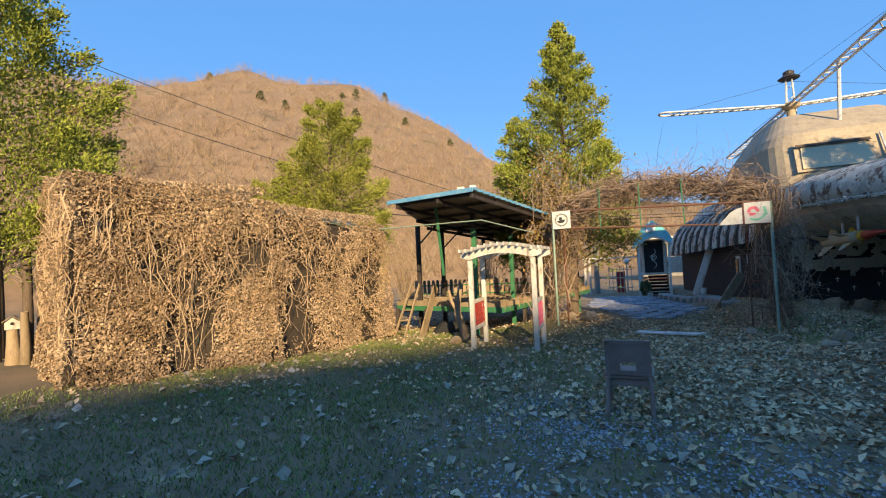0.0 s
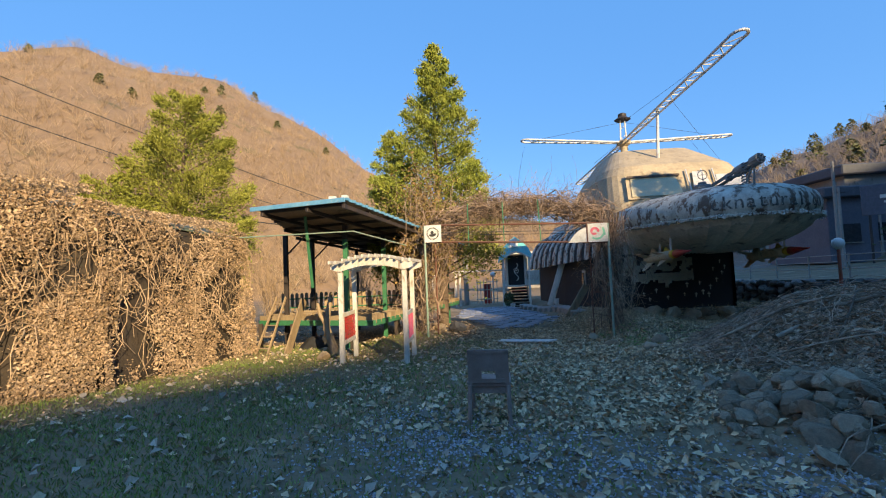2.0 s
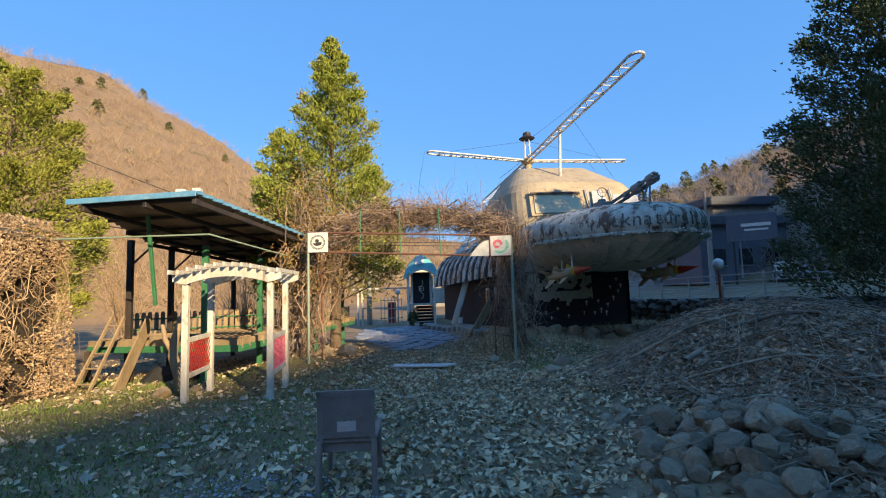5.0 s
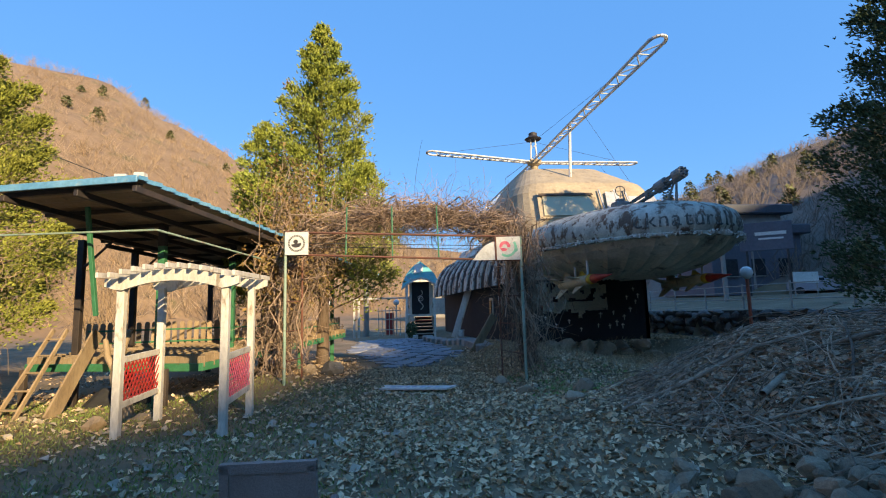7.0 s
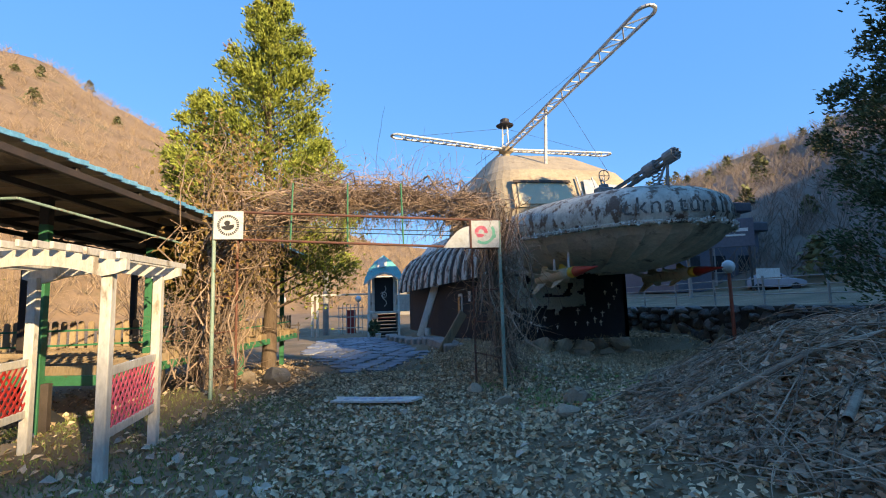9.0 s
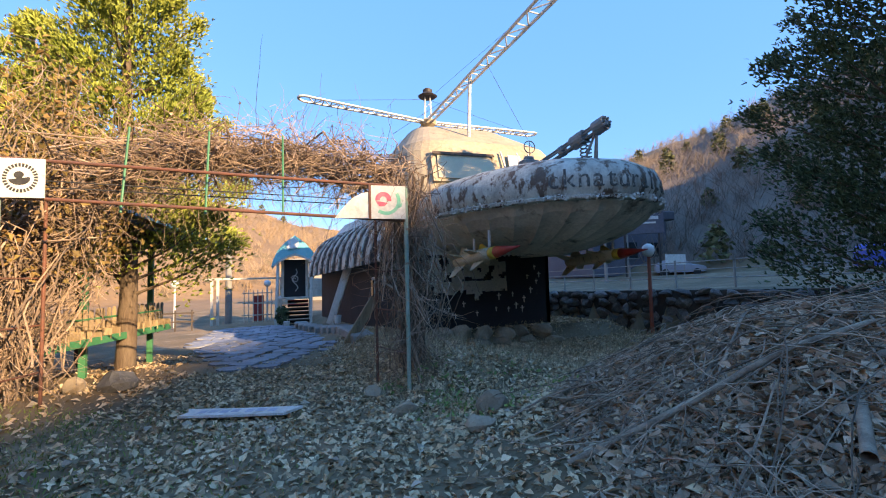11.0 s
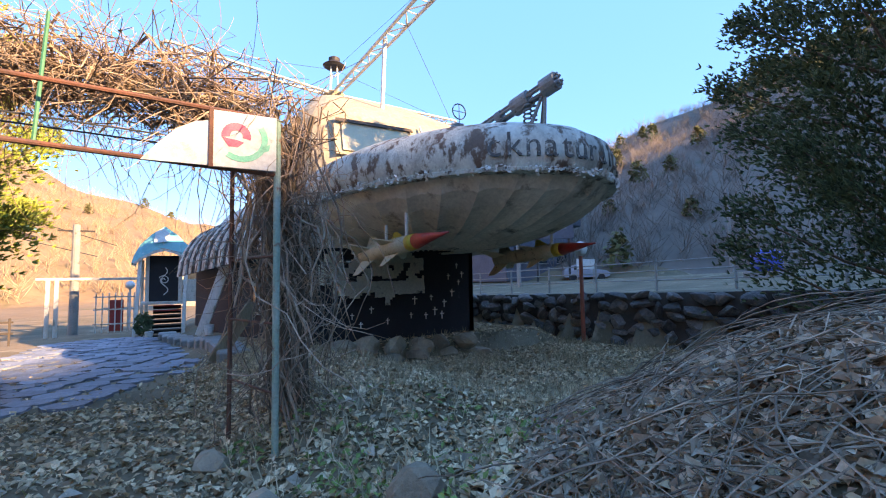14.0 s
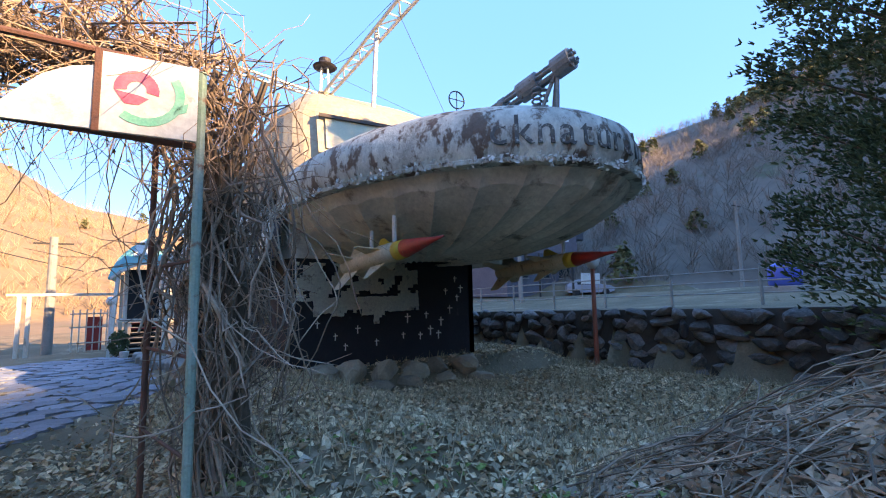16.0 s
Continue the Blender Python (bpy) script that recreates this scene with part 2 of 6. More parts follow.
def prism(bm, pts, h, m=None):
    """A flat outline in x and y, raised by h."""
    m = m or Matrix()
    lo = [bm.verts.new(m @ Vector((x, y, 0))) for x, y in pts]
    hi = [bm.verts.new(m @ Vector((x, y, h))) for x, y in pts]
    n = len(pts)
    bm.faces.new(lo[::-1])
    bm.faces.new(hi)
    for k in range(n):
        bm.faces.new((lo[k], lo[(k + 1) % n], hi[(k + 1) % n], hi[k]))
    return bm


def loft(bm, rings, close=True, caps=True):
    vs = [[bm.verts.new(p) for p in r] for r in rings]
    for a, b in zip(vs, vs[1:]):
        n = len(a)
        for k in range(n if close else n - 1):
            bm.faces.new((a[k], a[(k + 1) % n], b[(k + 1) % n], b[k]))
    if caps and close:
        bm.faces.new(vs[0][::-1])
        bm.faces.new(vs[-1])
    return bm


def tubes(lines, sides=4):
    """Vertices and faces of tapering tubes; each line is (points, r0, r1)."""
    V, F, base = [], [], 0
    for pts, r0, r1 in lines:
        P = np.asarray(pts, float)
        T = np.gradient(P, axis=0)
        T /= np.linalg.norm(T, axis=1)[:, None] + 1e-9
        ref = np.where(np.abs(T[:, 2:3]) > 0.8, np.array([[1.0, 0, 0]]), np.array([[0, 0, 1.0]]))
        A = np.cross(T, ref)
        A /= np.linalg.norm(A, axis=1)[:, None] + 1e-9
        B = np.cross(T, A)
        n = len(P)
        R = np.linspace(r0, r1, n)[:, None]
        ring = [P + R * (math.cos(2 * math.pi * k / sides) * A + math.sin(2 * math.pi * k / sides) * B) for k in range(sides)]
        V.append(np.stack(ring, 1).reshape(-1, 3))
        i, k = np.meshgrid(np.arange(n - 1), np.arange(sides), indexing="ij")
        a = base + i * sides + k
        b = base + i * sides + (k + 1) % sides
        F.append(np.stack([a, b, b + sides, a + sides], -1).reshape(-1, 4))
        base += n * sides
    return np.concatenate(V), np.concatenate(F)


def scraps(P, size, rng, up=0.0, aspect=0.6, bend=0.25):
    """Loose leaf-like pieces of two triangles round the points P; up: how flat they lie."""
    n = len(P)
    N = rng.normal(size=(n, 3))
    N[:, 2] = np.abs(N[:, 2]) + up
    N /= np.linalg.norm(N, axis=1)[:, None]
    A = np.cross(N, rng.normal(size=(n, 3)))
    A /= np.linalg.norm(A, axis=1)[:, None]
    B = np.cross(N, A)
    s = (np.asarray(size) * rng.uniform(0.6, 1.4, n))[:, None]
    V = np.stack([P - A * s, P - B * s * aspect + N * s * bend, P + A * s, P + B * s * aspect + N * s * bend], 1).reshape(-1, 3)
    i = np.arange(n)[:, None] * 4
    F = np.concatenate([i + np.array([[0, 1, 2]]), i + np.array([[0, 2, 3]])])
    return V, F


def blades(P, D, length, width, rng):
    """Thin pointed blades from P along D."""
    n = len(P)
    A = np.cross(D, rng.normal(size=(n, 3)))
    A /= np.linalg.norm(A, axis=1)[:, None] + 1e-9
    Ln = (length * rng.uniform(0.6, 1.3, n))[:, None]
    V = np.stack([P - A * width, P + A * width, P + D * Ln * 0.6 + A * width * 0.8, P + D * Ln, P + D * Ln * 0.6 - A * width * 0.8], 1).reshape(-1, 3)
    i = np.arange(n)[:, None] * 5
    return V, list(map(tuple, (i + np.arange(5)[None]).tolist()))


def rock_bm(seed, n=2):
    """A broken stone: a lump cut by about a dozen flat faces."""
    cut = random.Random(seed)
    planes = [(Vector((cut.gauss(0, 1), cut.gauss(0, 1), cut.gauss(0, 1))).normalized(), cut.uniform(0.48, 0.8)) for _ in range(12)]
    bm = bmesh.new()
    bmesh.ops.create_icosphere(bm, subdivisions=n, radius=1)
    for v in bm.verts:
        p = v.co * 0.9 + Vector((seed * 7.1, seed * 3.3, seed))
        v.co *= 1.05 + 0.3 * noise.noise(p)
        for d, lim in planes:
            ex = v.co.dot(d) - lim
            if ex > 0:
                v.co -= d * ex * 0.96
        v.co *= 1 + 0.05 * noise.noise(p * 3.1)
    return bm


def sm(a, b, x):
    t = min(1, max(0, (x - a) / (b - a)))
    return t * t * (3 - 2 * t)


def clumpy(x, y):
    return noise.noise(Vector((x * 2.1, y * 2.1, 4)))


def gz(x, y):
    """Height of the ground."""
    z = -0.028 * min(max(y, -8), 36)
    z += 0.40 * sm(2.9, 3.9, x) * sm(11.3, 12.6, y) * (1 - sm(4.8, 7.0, x) * sm(17.1, 16.8, y)) * (1 - sm(11.0, 12.2, x))
    z += 0.30 * math.exp(-((x + 1.9) ** 2 / 1.0 + (y - 13.0) ** 2 / 1.6))
    z += 0.22 * math.exp(-((x + 1.0) ** 2 / 0.7 + (y - 15.6) ** 2 / 3.0))
    z += 0.8 * sm(18, 32, x) * sm(2, 12, y)
    z += 1.25 * math.exp(-(((x - 6.5) / 2.3) ** 2 + ((y - 8.1) / 2.6) ** 2) ** 1.3)
    z += 0.06 * clumpy(x, y) * sm(4.2, 5.2, x) * sm(10.5, 9, y)
    z += 0.35 * math.exp(-(((x - 3.6) / 0.9) ** 2 + ((y - 4.9) / 0.9) ** 2))
    z += 1.25 * sm(12.3, 12.55, x) * sm(4, 8, y)
    z += 0.04 * noise.noise(Vector((x * 0.7, y * 0.7, 0))) * sm(40, 10, abs(x) + abs(y) * 0.5)
    return z


def hills(x, y):
    """Height of the mountains round the valley."""
    dx, dy = x, y - 8
    r, az = math.hypot(dx, dy), math.degrees(math.atan2(dx, dy))
    wob = 0.06 * noise.noise(Vector((x * 0.02, y * 0.02, 3))) + 0.05 * noise.noise(Vector((x * 0.07, y * 0.07, 5)))
    wob *= 1 - sm(85, 120, az) * sm(180, 172, az)
    prof = PROFILE
    for (a0, h0, r0, w0), (a1, h1, r1, w1) in zip(prof, prof[1:]):
        if a0 <= az <= a1:
            t = (az - a0) / (a1 - a0)
            h, foot, top = h0 + (h1 - h0) * t, r0 + (r1 - r0) * t, w0 + (w1 - w0) * t
            break
    u = (r - foot) / (top - foot)
    if u <= 0:
        return 0.0
    return top * math.tan(radians(h)) * (min(u, 1) ** 0.9 + (0.0 if u <= 1 else -0.25 * min(u - 1, 1.5))) * (1 + wob * min(1, u * 2))


# azimuth, height in degrees, distance of the foot and of the crest
PROFILE = [(-180, 14, 60, 200), (-120, 18, 50, 170), (-75, 20, 45, 165), (-56, 21.3, 45, 165), (-46, 24.2, 45, 165), (-38, 24.3, 50, 170), (-31, 23.0, 55, 175), (-22, 19.3, 60, 180), (-14, 14.3, 68, 185), (-8, 10.8, 75, 190), (5, 7, 80, 190), (16, 5, 90, 200),
           (26, 7, 70, 180), (35, 10.8, 55, 150), (46, 14, 45, 140), (52, 14.8, 45, 138), (58, 17, 45, 135), (66, 19, 48, 138), (75, 21.5, 50, 140), (95, 24.5, 60, 140), (120, 26, 60, 140), (135, 25.75, 60, 140), (147, 23.65, 60, 140), (149.7, 22.75, 60, 140), (153, 22.35, 60, 140), (160, 20.8, 60, 140), (175, 17, 60, 140), (180, 14, 60, 200)]

# ---- ground and hills ----
def ground_sheet():
    radii = [0.0]
    step = 0.22
    while radii[-1] < 900:
        radii.append(radii[-1] + step)
        step *= 1.038
    n = 300
    V, F = [(2.0, 9.0, gz(2, 9))], []
    for r in radii[1:]:
        for k in range(n):
            a = 2 * math.pi * k / n
            x, y = 2 + r * math.cos(a), 9 + r * math.sin(a)
            V.append((x, y, gz(x, y) + (hills(x, y) if r > 35 else 0)))
    for k in range(n):
        F.append((0, 1 + k, 1 + (k + 1) % n))
    for i in range(len(radii) - 2):
        o = 1 + i * n
        for k in range(n):
            F.append((o + k, o + (k + 1) % n, o + n + (k + 1) % n, o + n + k)[::-1])
    ob = soup("ground", V, F, M_GROUND, smooth=True)
    ob.data.materials.append(M_HILL)
    ob.data.materials.append(M_HILL_EAST)
    me = ob.data
    mid = np.zeros(len(me.polygons) * 3)
    me.polygons.foreach_get("center", mid)
    mid = mid.reshape(-1, 3)
    # past 20 degrees east the hill takes the colour darkened for shade
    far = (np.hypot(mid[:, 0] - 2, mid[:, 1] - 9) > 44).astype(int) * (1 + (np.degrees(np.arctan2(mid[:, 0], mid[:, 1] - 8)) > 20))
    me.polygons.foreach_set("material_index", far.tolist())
    return tagged(ob, "leaf-strewn earth yard rising to bare brown wooded hills", "ground", kind="structure")


ground_sheet()


def hill_woods():
    """Leafless trees over the slopes, as one uncountable growth, and a few pines on the crests."""
    rng = np.random.default_rng(3)
    lines, east, pines = [], [], []
    count = 0
    while count < 8500:
        az, r = rng.uniform(-95, 85), rng.uniform(46, 185)
        x, y = r * math.sin(radians(az)), 8 + r * math.cos(radians(az))
        h = hills(x, y)
        if h < 0.4:
            continue
        count += 1
        z = gz(x, y) + h
        tall = rng.uniform(1.6, 3.6)
        crest = h > r * 0.32
        if rng.random() < (0.0012 if az < 20 else 0.035) * (7 if crest else 1):
            m = 150
            tall *= 1.2
            hh = rng.uniform(0.15, 1, m)
            a = rng.uniform(0, 6.28, m)
            rad = np.sqrt(np.clip(1.02 - hh, 0, 1)) * tall * 0.5 * rng.uniform(0.3, 1, m)
            P = np.stack([x + rad * np.cos(a), y + rad * np.sin(a), z + hh * tall], 1)
            pines.append(P + rng.normal(0, 0.15, P.shape))
            continue
        # bushes on the east side get the shade-darkened branch colour
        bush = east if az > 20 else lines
        for _ in range(9):
            d = np.array([rng.normal(0, 0.5), rng.normal(0, 0.5), rng.uniform(0.7, 1.1)]) * tall
            p = np.array([x + rng.normal(0, 0.25), y + rng.normal(0, 0.25), z - 0.2 + 0.35 * tall * rng.random()])
            bush.append(([p, p + d * 0.45 + rng.normal(0, 0.12, 3), p + d * 0.75], 0.035, 0.009))
    tagged(soup("shaded_hill_trees", *tubes(east, 3), M_BRANCH_EAST), "leafless grey woodland on the east slope, its shade darkened into the colour", "trees", kind="stuff")
    ob = soup("hill_trees", *tubes(lines, 3), M_BRANCH)
    tagged(ob, "leafless brown woodland covering the hillsides", "trees", kind="stuff")
    P = np.concatenate(pines)
    V, F = scraps(P, 0.34, rng, up=0.6, aspect=0.7)
    tagged(soup("hill_pines", V, F, M_PINE), "scattered dark green pines along the ridges", "trees", kind="stuff")


hill_woods()

# ---- the netted shed ----
def netted_shed():
    base = thing("netted_shed", "garden shed smothered in brown dried vines and camouflage net", "shed", at=(-9, 8, 0))
    off = Vector((-9, 8, 0))
    corners = [(-8.35, 4.9), (-6.75, 7.5), (-6.2, 11.3), (-10.6, 13.6), (-12.3, 6.6)]
    tops = [3.32, 2.98, 2.72, 3.7, 3.85]
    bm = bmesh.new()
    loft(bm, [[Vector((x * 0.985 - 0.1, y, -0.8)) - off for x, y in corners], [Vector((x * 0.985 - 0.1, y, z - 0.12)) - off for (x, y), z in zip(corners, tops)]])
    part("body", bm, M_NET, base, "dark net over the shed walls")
    bm = bmesh.new()
    loft(bm, [[Vector((x, y, z - 0.1 + d)) - off for (x, y), z in zip(corners, [3.34, 3.0, 2.74, 3.95, 4.05])] for d in (0, 0.07)])
    part("roof", bm, M_TARP, base, "sagging faded green tarpaulin roof")
    rng = np.random.default_rng(5)
    P, S = [], []
    walls = list(zip(corners, corners[1:] + corners[:1], tops, tops[1:] + tops[:1]))
    lines = []
    for i, (a, b, za, zb) in enumerate(walls):
        n = (46000, 32000, 3000, 0, 26000)[i]
        if not n:
            continue
        u, w = rng.uniform(-0.03, 1.03, n), rng.uniform(0, 1.04, n)
        x, y = a[0] + (b[0] - a[0]) * u, a[1] + (b[1] - a[1]) * u
        ln = math.hypot(b[0] - a[0], b[1] - a[1])
        nx, ny = (b[1] - a[1]) / ln, -(b[0] - a[0]) / ln
        top = za + (zb - za) * u
        lump = np.array([noise.noise(Vector((p * ln * 0.9, q * 2.6, i * 9.0))) + 0.5 * noise.noise(Vector((p * ln * 3, q * 8, i * 9.0))) for p, q in zip(u, w)])
        keep = lump + rng.normal(0, 0.16, n) > -0.30 + 0.22 * np.sin(w * 3.1)
        out = 0.06 + 0.16 * (lump + 0.4) + 0.06 * rng.uniform(0, 1, n) + 0.18 * (1 - w) ** 3
        z = -0.25 + (top + 0.25) * w
        Q = np.stack([x + nx * out, y + ny * out, z], 1) - np.array(off)
        P.append(Q[keep])
        for _ in range((260, 190, 20, 0, 150)[i]):
            q, z1 = rng.uniform(0, 1), rng.uniform(0.3, 1.04)
            step_q, step_z = rng.normal(0, 0.02), rng.uniform(-0.09, 0.02)
            pts = []
            for _ in range(9):
                o = 0.2 + 0.06 * rng.normal()
                pts.append((a[0] + (b[0] - a[0]) * q + nx * o - off.x, a[1] + (b[1] - a[1]) * q + ny * o - off.y, (za + (zb - za) * q) * max(z1, -0.05)))
                step_q, step_z = step_q * 0.6 + rng.normal(0, 0.022), step_z * 0.7 + rng.normal(-0.01, 0.03)
                q, z1 = q + step_q, min(z1 + step_z, 1.06)
            lines.append((pts, 0.009, 0.004))
    # the ragged edge that lies over the roof
    n = 9000
    u = rng.uniform(0, 1, n)
    k = rng.integers(0, 2, n)
    c = np.array(corners)
    A, B = c[k], c[k + 1]
    back = np.array([-0.85, 0.5])
    depth = np.abs(rng.normal(0, 0.9, n))
    xy = A + (B - A) * u[:, None] + back * depth[:, None]
    zz = np.array(tops)[k] + 0.1 * depth + rng.uniform(-0.05, 0.12, n)
    P.append(np.concatenate([xy, zz[:, None]], 1) - np.array(off))
    P = np.concatenate(P)
    V, F = scraps(P, 0.027 * rng.uniform(0.6, 1.3, len(P)), rng, aspect=0.6)
    tagged(soup("dry_leaves", V, F, M_NETLEAF, base, "crisp brown dried vine leaves"), kind="stuff")
    tagged(soup("hanging_vines", *tubes(lines, 3), M_NETLEAF, base, "thin hanging dry vine stems"), kind="stuff")
    bm = bmesh.new()
    m = Matrix.Translation(Vector((-9.55, 5.25, 1.05)) - off) @ pose(0, 0, 0, 90, 0, -20)
    prism(bm, [(-0.16, -0.42), (0.14, -0.45), (0.17, 0.1), (0.1, 0.42), (-0.12, 0.38), (-0.18, 0.05)], 0.02, m)
    part("torn_sheet", bm, M_SIGN, base, "torn white plastic sheet")
    return base


netted_shed()


# ---- trees ----
def spray_tree(name, label, at, height, radius, material, seed, n=9000, trunk_r=0.16, low=0.12, size=0.13, droop=0.3, power=0.75, lean=(0, 0), lumps=26, bare=0.0):
    """A conifer: trunk, limbs, and a crown of lumps made of many small pointed sprays."""
    rng = np.random.default_rng(seed)
    base = thing(name, label, "tree", at=(at[0], at[1], gz(*at) if len(at) < 3 else at[2]))
    lines = []
    pts = [(lean[0] * s * s + 0.05 * math.sin(s * 7), lean[1] * s * s + 0.05 * math.cos(s * 5), s * height * 0.97) for s in np.linspace(-0.03, 1, 12)]
    V, F = tubes([(pts, trunk_r, 0.02)], 9)
    soup("trunk", V, F, M_BARK, base, smooth=True)
    P, D = [], []
    for k in range(lumps):
        s = low + (1 - low) * ((k + rng.uniform(0, 1)) / lumps)
        a = k * 2.4 + rng.uniform(-0.5, 0.5)
        env = radius * (1 - s) ** power * (0.75 + 0.45 * rng.random()) + 0.12
        if s < low + 0.12:
            env *= 0.75
        cx, cy = lean[0] * s * s, lean[1] * s * s
        tip = np.array([cx + env * math.cos(a), cy + env * math.sin(a), s * height + env * 0.25])
        root = np.array([cx, cy, s * height - env * droop])
        lines.append(([root, (root + tip) / 2 + np.array([0, 0, -0.06 * env]), tip], 0.035, 0.008))
        if rng.random() < bare:
            continue
        m = int(n / lumps * (0.35 + 1.3 * (env / radius)))
        u = rng.uniform(0.25, 1.08, m) ** 0.7
        spread = 0.10 + 0.34 * env * np.sin(np.clip(u, 0, 1) * 2.7 + 0.3)[:, None] * np.array([[1, 1, 0.8]])
        q = root + (tip - root) * u[:, None] + rng.normal(0, 0.5, (m, 3)) * spread
        d = (q - (root + (tip - root) * (u[:, None] - 0.45))) + rng.normal(0, 0.25, (m, 3)) + np.array([0, 0, 0.35])
        P.append(q)
        D.append(d)
    P, D = np.concatenate(P), np.concatenate(D)
    D /= np.linalg.norm(D, axis=1)[:, None]
    # every spray is three blades
    P3 = np.repeat(P, 3, 0)
    D3 = np.repeat(D, 3, 0) + rng.normal(0, 0.38, (len(P3), 3))
    D3 /= np.linalg.norm(D3, axis=1)[:, None]
    V, F = blades(P3, D3, size, size * 0.16, rng)
    soup("crown", V, F, material, base)
    tagged(soup("limb_growth", *tubes(lines, 4), M_BARK, base), kind="stuff")
    return base


def leafless_shrub(name, label, at, height, seed, n=60, material=M_VINE, spread=0.6):
    rng = np.random.default_rng(seed)
    base = thing(name, label, "shrub", at=(at[0], at[1], gz(*at)))
    lines = []
    for _ in range(n):
        a, tilt = rng.uniform(0, 6.28), rng.uniform(0.05, spread)
        h = height * rng.uniform(0.5, 1)
        end = np.array([math.cos(a) * tilt * h, math.sin(a) * tilt * h, h])
        p0 = np.array([rng.normal(0, 0.15), rng.normal(0, 0.15), -0.1])
        pts = [p0 + (end - p0) * s + np.array([0, 0, 0.15 * h * s * (1 - s)]) + rng.normal(0, 0.02 * h, 3) for s in np.linspace(0, 1, 6)]
        lines.append((pts, 0.014, 0.004))
        for _ in range(5):
            p = pts[rng.integers(2, 6)]
            d = rng.normal(0, 0.16 * h, 3) + np.array([0, 0, 0.08 * h])
            lines.append(([p, p + d * 0.5 + rng.normal(0, 0.02, 3), p + d], 0.007, 0.003))
    tagged(soup("stem_tangle", *tubes(lines, 3), material, base), kind="stuff")
    return base


spray_tree("conifer_tree", "tall pointed green conifer with russet dead twigs", (-1.45, 17.0), 10.7, 3.3, M_CONIFER, 11, n=42000, trunk_r=0.2, low=0.2, size=0.095, power=0.92, lumps=84)
spray_tree("conifer_tree", "slim lower conifer growing beside the tall one", (-3.3, 17.3), 7.6, 1.9, M_CONIFER, 16, n=13000, trunk_r=0.1, low=0.25, size=0.095, power=0.8, lumps=40)
spray_tree("juniper_tree", "broad yellow-green juniper behind the shed", (-12.5, 18.2), 10.2, 3.5, M_JUNIPER, 12, n=36000, low=0.15, size=0.105, power=0.55, lumps=50)
spray_tree("juniper_tree", "spreading yellow-green juniper low behind the shed roof", (-14.9, 17.0), 6.4, 2.6, M_JUNIPER, 13, n=15000, low=0.15, size=0.105, power=0.5, lumps=30)
spray_tree("juniper_tree", "old shaggy green juniper with red-brown trunk", (-14.3, 6.4), 9.8, 3.4, M_CONIFER, 14, n=32000, trunk_r=0.2, low=0.26, size=0.09, power=0.4, lumps=48)
spray_tree("fir_tree", "dense dark green fir in shade beside the road", (11.2, 9.3), 9.0, 2.9, M_DARKTREE, 15, n=34000, trunk_r=0.17, low=0.14, size=0.085, power=0.6, lumps=80)
leafless_shrub("bare_shrub", "tall leafless brown shrub behind the shed", (-13.5, 11.5), 6.2, 21, 80, M_BRANCH, 0.45)
leafless_shrub("bare_shrub", "leafless brown shrub beyond the fence", (-9.5, 20), 4.5, 22, 70, M_BRANCH, 0.6)
leafless_shrub("bare_shrub", "leafless brown shrub beyond the fence", (-6.0, 22), 3.5, 23, 60, M_BRANCH, 0.7)

